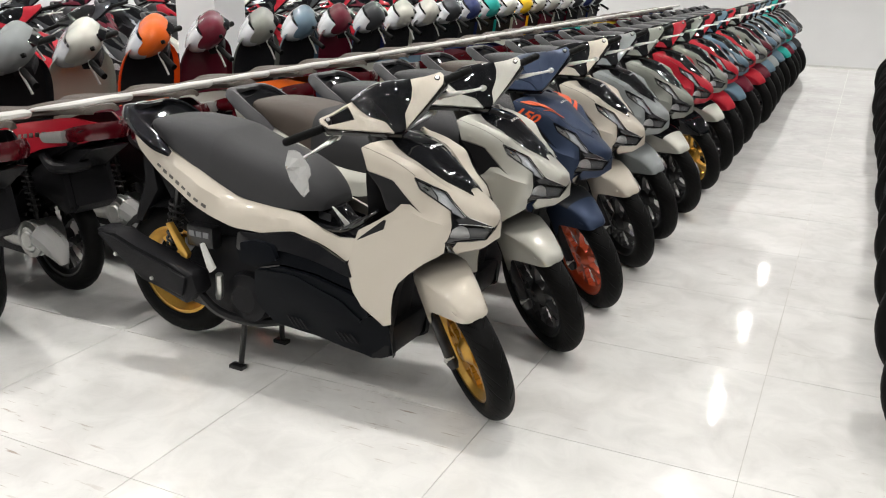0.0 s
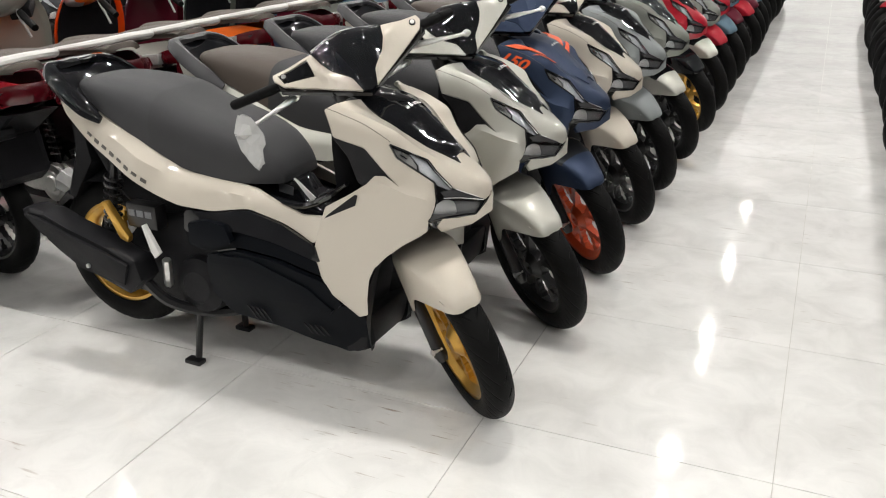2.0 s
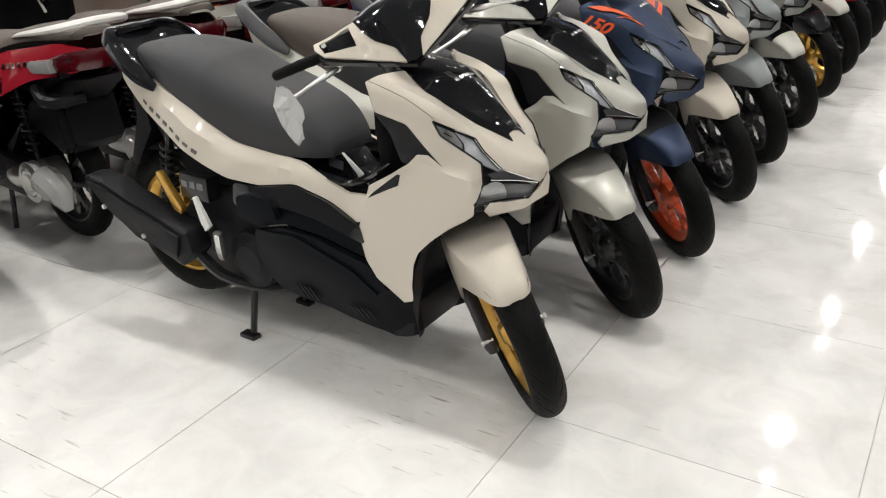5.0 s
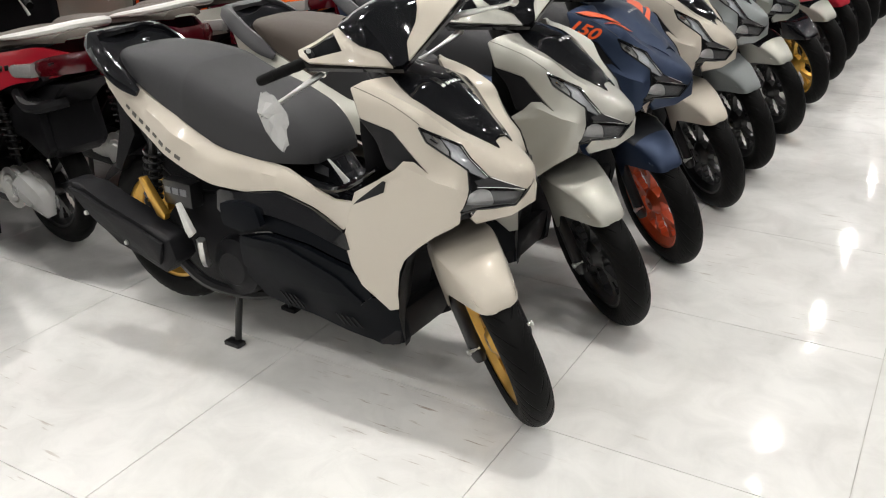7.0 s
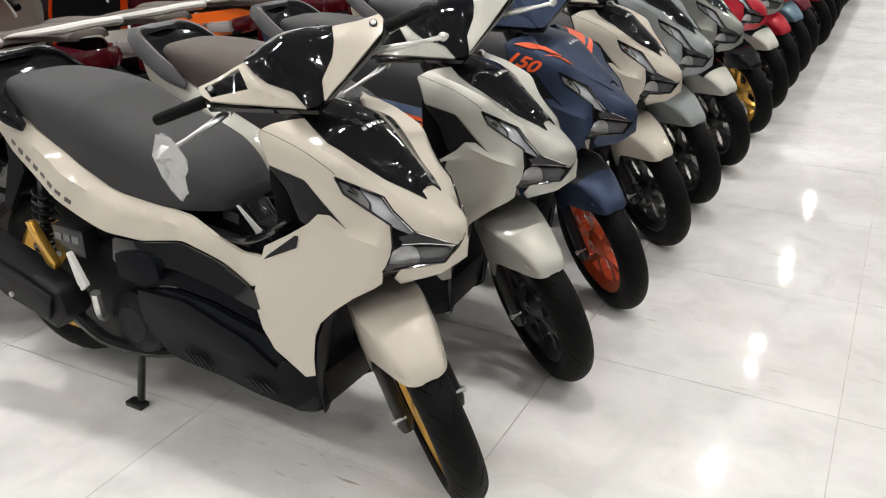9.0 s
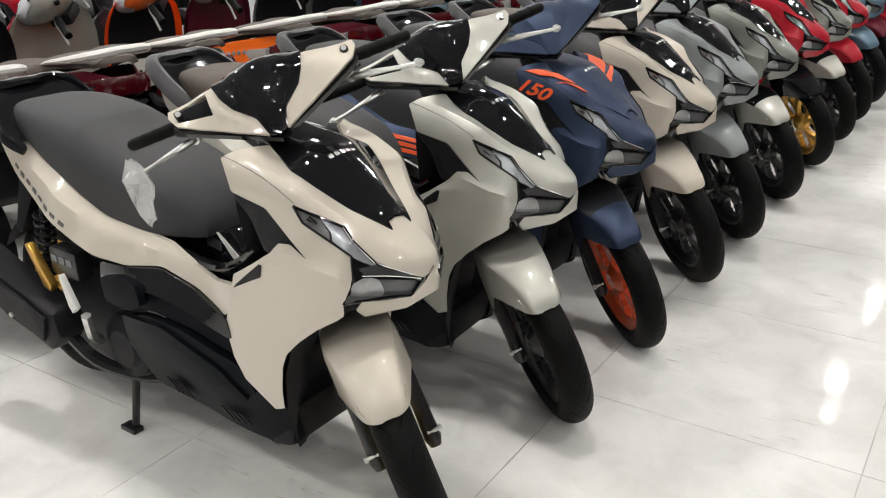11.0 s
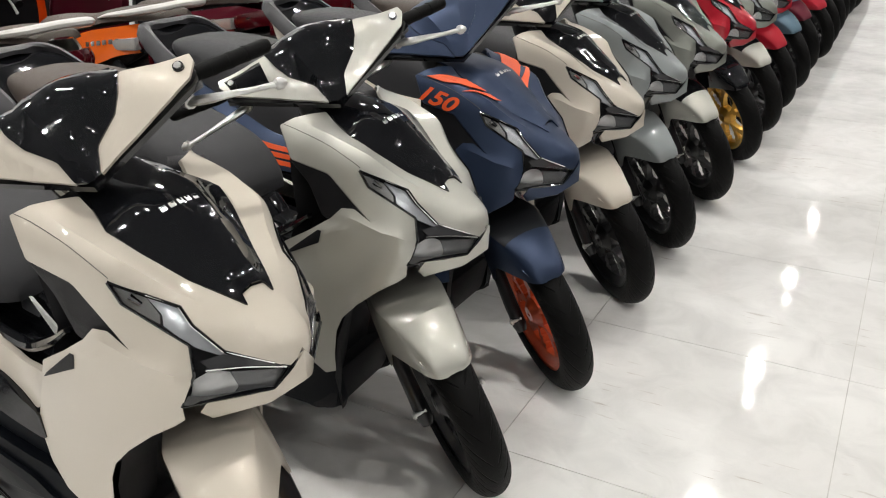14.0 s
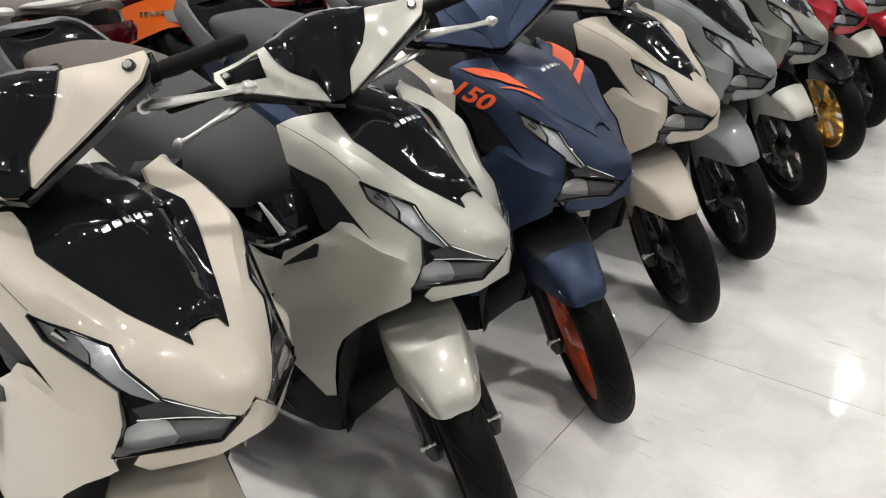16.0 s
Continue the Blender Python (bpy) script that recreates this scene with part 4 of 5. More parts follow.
    add("headstock", turned(tube([(1.10, 0, 0.53), (0.92, 0, 0.96)], 0.04, 10)), BLACK_METAL)

    # handlebar cover, grips and levers
    edge = [(1.01, 0.099, 1.083), (1.04, 0.089, 1.06), (1.06, 0.072, 1.038), (1.09, 0.032, 1.01), (1.119, 0.02, 0.984)]
    add("visor", crowned(COVER_SKIN.patch([(0.948, 0, 1.09), (0.952, 0.086, 1.07), *edge, (1.122, 0, 0.978)], 0.02, 0.006, 0.004, both=True)), GLOSS_BLACK, "gloss black meter visor")
    plain = COVER_SKIN.patch([*reversed(edge), (0.985, 0.206, 1.062), (1.002, 0.209, 1.054), (1.03, 0.194, 1.041), (1.055, 0.15, 1.027), (1.09, 0.08, 1.003)], 0.02, 0.008, cut=0.06)
    add("bar_cover", crowned(mirrored(plain)), CREAM)
    cut = bmesh.new()
    for poly in ([*reversed(edge), (1.005, 0.116, 1.08), (1.014, 0.114, 1.071), (1.05, 0.113, 1.033), (1.076, 0.106, 1.012), (1.09, 0.08, 1.003)],
                 [(1.005, 0.117, 1.081), (0.985, 0.206, 1.062), (0.993, 0.205, 1.058), (1.0125, 0.113, 1.073)],
                 [(1.048, 0.11, 1.035), (1.022, 0.196, 1.046), (1.03, 0.194, 1.041), (1.055, 0.15, 1.027), (1.077, 0.104, 1.012)],
                 [(0.994, 0.196, 1.06), (0.985, 0.206, 1.062), (1.002, 0.209, 1.054), (1.03, 0.194, 1.041), (1.021, 0.19, 1.047)]):
        COVER_SKIN.patch(poly, 0.02, 0.008, cut=0.04, into=cut)
    add("bar_cover", crowned(cut), CREAM)
    under = []
    for s in np.linspace(-0.205, 0.205, 15):
        f = abs(s) / 0.205
        under.append([(0.97, s, 1.062 - 0.015 * f), (1.116 - 0.084 * f, s, 0.968 + 0.063 * f), (1.112 - 0.084 * f, s, 0.957 + 0.064 * f), (1.03 - 0.03 * f, s, 0.972 + 0.035 * f), (0.95, s, 0.99 + 0.02 * f), (0.945, s, 1.045)])
    add("bar_undercover", crowned(grid_skin(under, True, True)), GLOSS_BLACK, "black handlebar undercover")
    add("meter", crowned(slab([(0.90, 1.025), (0.945, 1.078), (0.955, 1.07), (0.93, 1.01)], -0.08, 0.08, 0.006)), GLOSS_BLACK, "dark instrument panel")
    for s in (-1, 1):
        boss = add("mirror_boss", crowned(tube([(1.0, 0.184 * s, 1.043), (1.0125, 0.184 * s, 1.059)], [0.0095, 0.009], 14)), BLACK_METAL, "dark mirror mount")
        add("mirror_bolt", crowned(tube([(1.0, 0.184 * s, 1.043), (1.0145, 0.184 * s, 1.0615)], [0.0075, 0.0065], 6)), ALLOY, "bright bolt", boss)
        grip = add("grip", crowned(tube([(0.965, 0.16 * s, 1.02), (0.953, 0.205 * s, 1.016), (0.951, 0.212 * s, 1.015), (0.908, 0.322 * s, 1.0), (0.905, 0.328 * s, 0.999)], [0.0135, 0.013, 0.014, 0.0135, 0.011], 14)), RUBBER, "black rubber handgrip")
        for k in range(3):
            c, e = np.array((0.947, 0.222 * s, 1.0135)), np.array((0.91, 0.316 * s, 1.0008))
            c = c + (e - c) * k / 3
            add("grip_ring", crowned(tube([c, c + (e - c) * 0.12], 0.0146, 14)), RUBBER, "", grip)
        lever = add("brake_lever", crowned(tube([(1.0, 0.155 * s, 0.998), (1.028, 0.2 * s, 0.997), (1.034, 0.24 * s, 0.992), (1.027, 0.28 * s, 0.981), (1.017, 0.318 * s, 0.971)], [0.009, 0.011, 0.008, 0.0065, 0.007], 8, 18, 0.7)), ALLOY, "bare alloy brake lever")
        add("lever_ball", crowned(tube([(1.02, 0.31 * s, 0.973), (1.018, 0.315 * s, 0.972), (1.016, 0.323 * s, 0.97), (1.014, 0.331 * s, 0.968)], [0.005, 0.01, 0.01, 0.005], 10)), ALLOY, "", lever)
        add("lever_clamp", crowned(tube([(0.975, 0.16 * s, 1.004), (1.02, 0.178 * s, 0.998)], [0.018, 0.012], 8)), ALLOY, "", lever)
        add("pivot_bolt", crowned(tube([(1.01, 0.178 * s, 1.004), (1.014, 0.178 * s, 1.014)], [0.008, 0.007], 8)), CHROME, "", lever)
    return bike


def recolour(bike, body, rims, mats=None):
    """Gives one copy its own paint: parts keep their meshes, the paint sits on the object."""
    painted = {"front_cowl", "chin_lip", "tail_panel", "front_mudguard", "rear_of_mudguard", "bar_cover", "leg_shield", "head_cowl", "side_panel"}
    for ob in bike.children_recursive:
        kind = ob.name.split(".")[0]
        mat = (mats or {}).get(kind) or (body if kind in painted else rims if kind in ("front_wheel", "rear_wheel") else None)
        if mat:
            ob.material_slots[0].link = "OBJECT"
            ob.material_slots[0].material = mat


# ---- the rounder family scooter of the second row ----
SIDE_SKIN = Shell([(-0.42, 0.045, 0.80), (-0.3, 0.095, 0.83), (-0.3, 0.11, 0.72), (0.0, 0.155, 0.77), (0.0, 0.18, 0.64), (0.2, 0.15, 0.72), (0.2, 0.185, 0.55), (0.45, 0.15, 0.62), (0.45, 0.19, 0.46), (0.58, 0.17, 0.38)], (0, 1, 0))


LEFT_LOCK = Matrix.Translation((0.95, 0, 0.955)) @ Matrix.Rotation(radians(48), 4, Vector((-math.sin(RAKE), 0, math.cos(RAKE)))) @ Matrix.Translation((-0.95, 0, -1.0))


def swung(bm):
    bm.transform(LEFT_LOCK)
    return bm


def family_scooter():
    """A round family scooter on its stand. Origin on the floor under the rear axle."""
    bike = thing("scooter", "round family scooter", "scooter")
    add = lambda name, bm, mat, label="", parent=None: part(name, bm, mat, parent or bike, label, crisp=38)

    def pair(name, bm, mat, label=""):
        other = mirrored(bm)
        return add(name, bm, mat, label), add(name, other, mat, label)

    for front, c in ((True, (1.25, 0, 0.245)), (False, (0, 0, 0.26))):
        w = part("front_wheel" if front else "rear_wheel", (swung(rim(0.178, 0.06, c)) if front else rim(0.178, 0.06, c)), BLACK_METAL, bike)
        part("tyre", (swung(tyre(0.245, 0.085, c)) if front else tyre(0.245, 0.085, c)), RUBBER, w)
    pair("side_panel", SIDE_SKIN.patch([(-0.42, 0, 0.81), (-0.28, 0, 0.835), (0.0, 0, 0.785), (0.22, 0, 0.72), (0.45, 0, 0.63), (0.56, 0, 0.50), (0.60, 0, 0.36), (0.5, 0, 0.36), (0.3, 0, 0.46), (0.1, 0, 0.60), (-0.15, 0, 0.70), (-0.36, 0, 0.74)], 0.05, 0.01), RED)
    for k in range(6):
        add("name_bar", mirrored(SIDE_SKIN.patch([(-0.17 + 0.035 * k, 0, 0.77 - 0.006 * k), (-0.148 + 0.035 * k, 0, 0.766 - 0.006 * k), (-0.15 + 0.035 * k, 0, 0.748 - 0.006 * k), (-0.172 + 0.035 * k, 0, 0.752 - 0.006 * k)], 0.03, 0.002, 0.003)), CHROME)
    lamp = tube([(-0.2, 0.128, 0.752), (-0.3, 0.112, 0.768), (-0.39, 0.075, 0.785), (-0.43, 0, 0.79), (-0.39, -0.075, 0.785), (-0.3, -0.112, 0.768), (-0.2, -0.128, 0.752)], [0.004, 0.017, 0.02, 0.02, 0.02, 0.017, 0.004], 6, 26, 1.9)
    add("tail_light", lamp, RED_LENS, "wrap-round red tail light")
    pair("indicator", slab([(-0.28, 0.735), (-0.10, 0.715), (-0.09, 0.74), (-0.15, 0.765), (-0.28, 0.785)], 0.115, 0.15, 0.008), REFLECTOR, "clear rear indicator")
    add("grab_rail", tube([(-0.04, 0.135, 0.835), (-0.11, 0.138, 0.852), (-0.25, 0.13, 0.875), (-0.38, 0.1, 0.90), (-0.44, 0.05, 0.915), (-0.45, 0, 0.917), (-0.44, -0.05, 0.915), (-0.38, -0.1, 0.90), (-0.25, -0.13, 0.875), (-0.11, -0.138, 0.852), (-0.04, -0.135, 0.835)],
                          [0.004, 0.011, 0.018, 0.021, 0.02, 0.02, 0.02, 0.021, 0.018, 0.011, 0.004], 9, 50, 0.75), RAIL_WHITE, "grab rail in white film")
    rows = []
    for x, top, low, w in spline([(-0.36, 0.86, 0.84, 0.05), (-0.32, 0.885, 0.83, 0.1), (-0.1, 0.875, 0.80, 0.135), (0.1, 0.83, 0.75, 0.14), (0.3, 0.80, 0.70, 0.145), (0.46, 0.785, 0.66, 0.125), (0.52, 0.74, 0.66, 0.09)], 18):
        rows.append([(x, w * math.sin(a * math.pi / 2) if abs(a) < 0.99 else w * a, top - (top - low) * max(0, abs(a) - 0.2) ** 1.8) for a in np.linspace(-1, 1, 13)])
    add("seat", grid_skin(rows), SEAT_BROWN, "grey-brown vinyl seat")
    add("body_core", slab([(-0.38, 0.80), (0.5, 0.64), (0.52, 0.3), (0.2, 0.34), (0.0, 0.6), (-0.3, 0.72)], -0.12, 0.12, 0.02), MATTE_BLACK)
    add("tail_underside", slab([(-0.40, 0.72), (-0.1, 0.68), (-0.05, 0.5), (-0.22, 0.42), (-0.26, 0.46), (-0.2, 0.6)], -0.09, 0.09, 0.012), MATTE_BLACK, "black rear mudguard")
    add("tail_step", tube([(-0.12, -0.13, 0.66), (-0.2, -0.15, 0.63), (-0.27, -0.13, 0.63), (-0.3, -0.05, 0.64)], 0.022, 8, 12), MATTE_BLACK)
    add("floorboard", slab([(0.48, 0.36), (0.9, 0.32), (1.0, 0.4), (1.0, 0.34), (0.9, 0.24), (0.5, 0.24)], -0.17, 0.17, 0.015), MATTE_BLACK, "black footboard")
    shield, inner = [], []
    for z, x, w in spline([(0.30, 0.95, 0.13), (0.42, 0.99, 0.2), (0.6, 0.985, 0.235), (0.76, 0.96, 0.235), (0.88, 0.93, 0.19), (0.95, 0.91, 0.1)], 14):
        shield.append([(x + 0.10 * math.cos(a * 1.45), w * math.sin(a * 1.45), z) for a in np.linspace(-1, 1, 15)])
        inner.append([(x + 0.03 + 0.015 * math.cos(a * 1.5), w * 0.86 * math.sin(a * 1.5), z) for a in np.linspace(-1, 1, 9)])
    sh = grid_skin(shield)
    bmesh.ops.solidify(sh, geom=sh.faces[:], thickness=0.02)
    add("leg_shield", sh, RED)
    add("shield_lining", grid_skin(inner), MATTE_BLACK, "inside of the leg shield")
    def shell(scale, a0, a1, n, closed, s1=1.0):
        rows = []
        for s in np.linspace(-s1, s1, 15):
            w = math.sqrt(max(0.0, 1 - (abs(s) * 0.97) ** 2.8)) * scale
            ring = []
            for a in np.linspace(a0, a1, n, endpoint=not closed):
                c, q = math.cos(a), math.sin(a)
                reach = 0.18 if c > 0 else 0.12
                ring.append((0.93 + reach * w * c * (1 - 0.25 * max(0, q)), 0.165 * s * scale, 1.0 + (0.13 if q > 0 else 0.085) * w * q - 0.045 * c * w + 0.02 * abs(s)))
            rows.append(ring)
        return grid_skin(rows, closed, closed)
    add("head_cowl", swung(shell(1.0, 0, 2 * math.pi, 18, True)), RED)
    add("headlight", swung(shell(1.025, -1.15, 1.0, 9, False, 0.95)), BAND, "clear headlight wrapping the cowl")
    add("cowl_brow", swung(shell(1.035, 1.0, 1.12, 3, False, 0.9)), GLOSS_BLACK, "dark brow over the headlight")
    add("bar_undercover", swung(box(0.85, 0.96, -0.08, 0.08, 0.89, 0.95, 0.02)), MATTE_BLACK, "black handlebar undercover")
    add("meter", swung(slab([(0.79, 1.05), (0.88, 1.135), (0.905, 1.13), (0.84, 1.03)], -0.075, 0.075, 0.012)), GLOSS_BLACK, "dark glossy instrument panel")
    for s in (-1, 1):
        add("grip", swung(tube([(0.88, 0.15 * s, 0.965), (0.86, 0.19 * s, 0.96), (0.80, 0.29 * s, 0.935)], [0.017, 0.019, 0.018], 10)), RUBBER, "black rubber handgrip")
        add("brake_lever", swung(tube([(0.89, 0.13 * s, 0.965), (0.885, 0.17 * s, 0.95), (0.87, 0.19 * s, 0.90), (0.86, 0.2 * s, 0.85)], [0.012, 0.008, 0.006, 0.007], 7, 12)), PALE, "white-wrapped brake lever")
        add("mirror_boss", swung(tube([(0.86, 0.15 * s, 1.04), (0.84, 0.15 * s, 1.045)], 0.012, 10)), RUBBER)
        add("fork_leg", swung(tube([(1.24, 0.08 * s, 0.25), (1.1, 0.08 * s, 0.55)], 0.02, 8)), BLACK_METAL)
    guard = []
    for a in np.linspace(radians(30), radians(150), 14):
        guard.append([(1.25 + (0.28 - abs(w) * 0.4) * math.cos(a), w, 0.245 + (0.28 - abs(w) * 0.4) * math.sin(a)) for w in (-0.08, -0.06, 0, 0.06, 0.08)])
    add("front_mudguard", swung(grid_skin(guard)), RED)
    add("transmission_case", slab([(-0.06, 0.30), (0.0, 0.2), (0.36, 0.2), (0.42, 0.28), (0.36, 0.36), (0.05, 0.35)], -0.16, -0.07, 0.03), MATTE_BLACK, "black transmission case")
    add("inner_fender", slab([(-0.24, 0.46), (-0.2, 0.64), (0.1, 0.66), (0.48, 0.52), (0.5, 0.28), (0.33, 0.24), (0.24, 0.4), (0.1, 0.5), (-0.08, 0.5), (-0.2, 0.42)], -0.12, 0.12, 0.015), MATTE_BLACK, "black inner fender")
    hub = add("drive_case", lathe([(0.001, -0.2), (0.03, -0.2), (0.036, -0.192), (0.05, -0.192), (0.062, -0.18), (0.07, -0.15), (0.075, -0.12), (0.075, -0.06)], 28, (-0.03, 0, 0.30)), ALLOY, "bare alloy drive case")
    add("alloy_neck", tube([(-0.02, -0.13, 0.30), (0.06, -0.13, 0.29), (0.14, -0.13, 0.28), (0.2, -0.12, 0.27)], [0.06, 0.056, 0.05, 0.045], 14, 14), ALLOY, "", hub)
    for k in range(3):
        add("case_rib", lathe([(0.058, -0.19 + 0.03 * k), (0.08, -0.186 + 0.03 * k), (0.08, -0.18 + 0.03 * k), (0.058, -0.176 + 0.03 * k)], 20, (-0.03, 0, 0.30)), ALLOY, "", hub)
    add("wrap", tube([(-0.08, -0.15, 0.31), (-0.13, -0.155, 0.30), (-0.17, -0.15, 0.27), (-0.19, -0.14, 0.21)], [0.06, 0.056, 0.05, 0.02], 9, 12), BAG, "clear plastic wrapping", hub)
    shock = add("shock_absorber", tube([(-0.02, -0.13, 0.36), (0.05, -0.13, 0.68)], 0.012, 8), BLACK_METAL, "rear shock absorber")
    add("coil_spring", spring((-0.01, -0.13, 0.41), (0.04, -0.13, 0.63), 0.022, 0.005, 9), BLACK_METAL, "", shock)
    stand = add("centre_stand", tube([(0.36, -0.1, 0.2), (0.36, 0.1, 0.2)], 0.011, 8), BLACK_METAL)
    for s in (-1, 1):
        add("stand_leg", tube([(0.36, 0.09 * s, 0.2), (0.34, 0.12 * s, 0.0)], 0.011, 8), BLACK_METAL, "", stand)
    return bike


# ---- the hall ----
def panel_box(name, x0, x1, y0, y1, z0, z1, mat, label, category="wall"):
    bm = bmesh.new()
    bmesh.ops.create_cube(bm, size=1, matrix=Matrix.LocRotScale(((x0 + x1) / 2, (y0 + y1) / 2, (z0 + z1) / 2), None, (x1 - x0, y1 - y0, z1 - z0)))
    ob = part(name, bm, mat, smooth=False)
    return tagged(ob, label, category, kind="structure")


WEST, EAST, SOUTH, NORTH = -9.6, 7.2, -4.0, 15.46
panel_box("wall_north", WEST, EAST, NORTH, NORTH + 0.2, 0, CEILING, PLASTER, "plain white painted end wall")
# south and east walls are unseen, added dark so black panels mirror little light
panel_box("wall_south", WEST, EAST, SOUTH - 0.2, SOUTH, 0, CEILING, UNSEEN_DARK, "plain dark grey painted wall")
panel_box("wall_west", WEST - 0.2, WEST, SOUTH - 0.2, NORTH + 0.2, 0, CEILING, PLASTER, "plain white painted side wall")
panel_box("wall_east", EAST, EAST + 0.2, SOUTH - 0.2, NORTH + 0.2, 0, CEILING, UNSEEN_DARK, "plain dark grey painted side wall")
panel_box("ceiling", WEST - 0.2, EAST + 0.2, SOUTH - 0.2, NORTH + 0.2, CEILING, CEILING + 0.2, CEIL, "dark painted ceiling with round downlights", "ceiling")
panel_box("baseboard", WEST, EAST, NORTH - 0.012, NORTH, 0.0, 0.03, PALE, "low pale grey skirting board", "baseboard")
pillar = panel_box("pillar", -4.965, -4.575, 5.735, 6.125, 0, CEILING, PLASTER, "square white painted pillar", "pillar")
floor = panel_box("floor", WEST - 0.2, EAST + 0.2, SOUTH - 0.2, NORTH + 0.2, -0.2, -0.004, GROUT, "large polished white floor tiles", "floor")

# downlights set into the ceiling
dl = thing("ceiling_light", "round white recessed downlight in the ceiling, lit", "ceiling light", "downlights")
part("trim_ring", lathe([(0.085, 0.0), (0.11, 0.0), (0.115, 0.006), (0.112, 0.012), (0.09, 0.014), (0.085, 0.0)], 24, (0, 0, 0)), PALE, dl)
part("diffuser", lathe([(0.0, 0.004), (0.085, 0.004)], 24, (0, 0, 0)), GLOW, dl)
for i, (lx, ly) in enumerate(LAMPS):
    m = pose(lx, ly, CEILING - 0.014, 90, 0, 0)
    if i == 0:
        dl.matrix_basis = m
    else:
        copy_thing(dl, m)
spot = thing("spotlight", "small white surface-mounted ceiling spotlight, lit", "ceiling light", "ceiling spotlights")
part("can", lathe([(0.0, 0.0), (0.044, 0.0), (0.044, 0.114), (0.042, 0.12), (0.036, 0.12), (0.036, 0.1)], 18, (0, 0, 0)), PALE, spot)
part("diffuser", lathe([(0.0, 0.112), (0.0365, 0.112)], 18, (0, 0, 0)), GLOW, spot)
for i, (lx, ly) in enumerate(SPOTLIGHTS):
    m = pose(lx, ly, CEILING, 90, 0, 0)
    if i == 0:
        spot.matrix_basis = m
    else:
        copy_thing(spot, m)

# ---- first row ----
sport = sport_scooter()
GROUP = "scooters in the front row"
ROW = [
    (CREAM, GOLD, {}, "cream scooter with gold wheels and black visor, on its stand"),
    (SILVER, BLACK_METAL, {"pillion_seat": SEAT_BROWN}, "pearl silver scooter with black wheels and brown pillion seat"),
    (BLUE, RIM_ORANGE, {"nose_panel": BLUE, "visor": BLUE, "rear_of_mudguard": DARK}, "matte blue scooter with orange decals and orange wheels"),
    (CREAM, BLACK_METAL, {}, "cream scooter with black wheels"),
    (CEMENT, BLACK_METAL, {"pillion_seat": SEAT_BROWN}, "cement grey scooter with black wheels"),
    (SAGE, BLACK_METAL, {"front_mudguard": SILVER, "rear_of_mudguard": GLOSS_BLACK}, "sage grey scooter with a black and silver mudguard"),
    (RED, GOLD, {"front_mudguard": GLOSS_BLACK, "rear_of_mudguard": GLOSS_BLACK}, "red scooter with gold wheels and black mudguard"),
    (SAGE, BLACK_METAL, {"front_mudguard": SILVER, "rear_of_mudguard": GLOSS_BLACK}, "sage grey scooter with a silver-tipped mudguard"),
    (RED, BLACK_METAL, {}, "bright red scooter with black wheels"),
    (STEEL_BLUE, BLACK_METAL, {}, "steel blue scooter with black wheels"),
    (RED, BLACK_METAL, {"front_mudguard": MAROON, "rear_of_mudguard": MAROON}, "red scooter with a dark red mudguard"),
    (SAGE, BLACK_METAL, {"front_mudguard": RED, "rear_of_mudguard": RED}, "sage grey scooter with a red mudguard"),
    (MAROON, BLACK_METAL, {}, "dark maroon scooter with black wheels"),
    (STEEL_BLUE, BLACK_METAL, {}, "steel blue scooter with black wheels"),
    (CEMENT, BLACK_METAL, {}, "cement grey scooter with black wheels"),
    (STEEL_BLUE, BLACK_METAL, {}, "steel blue scooter with black wheels"),
    (TEAL, BLACK_METAL, {}, "teal scooter with black wheels"),
    (MAROON, BLACK_METAL, {}, "dark maroon scooter with black wheels"),
    (STEEL_BLUE, BLACK_METAL, {}, "steel blue scooter with black wheels"),
    (DARK, BLACK_METAL, {}, "graphite scooter with black wheels"),
]
rng = random.Random(4)


def colour(paint_mat):
    """The paint's colour in words."""
    return paint_mat.name.replace("_paint", "").replace("_", " ")


SPOTS = [(-2.16, 2.48, -2.0), (-2.128, 3.027, 1.1), (-2.108, 3.615, -1.5), (-2.108, 4.24, -1.85), (-2.1, 4.79, -2.05), (-2.083, 5.42, -2.0), (-2.075, 6.1, -2.0), (-2.07, 6.716, -2.0)]
bikes = []
for i, (body, rims, mats, label) in enumerate(ROW):
    x, y, turn = SPOTS[i] if i < len(SPOTS) else (-2.06 + rng.uniform(-0.02, 0.02), 6.716 + 0.605 * (i - 7), -1.8 + rng.uniform(-1, 1))
    m = pose(x, y, 0, 0, 0, turn)
    if i == 0:
        bike, bike.matrix_basis = sport, m
        sport.matrix_basis = m
    else:
        bike = copy_thing(sport, m)
    tagged(bike, label, "scooter", GROUP)
    bikes.append((bike, body, rims, mats))

# ---- row across the aisle, noses to the aisle ----
ACROSS = [DARK, RED, SILVER, MAROON, DARK, STEEL_BLUE, RED, WHITE, DARK, MAROON, STEEL_BLUE, DARK, RED, WHITE, DARK, RED, SILVER, DARK]
for i, body in enumerate(ACROSS):
    bike = copy_thing(sport, pose(1.825 + rng.uniform(-0.02, 0.03), 2.75 + 0.58 * i, 0, 0, 0, 180 + rng.uniform(-1.5, 1.5)))
    tagged(bike, colour(body) + " scooter with black tyres facing the aisle", "scooter", "scooters across the aisle")
    bikes.append((bike, body, BLACK_METAL, {}))

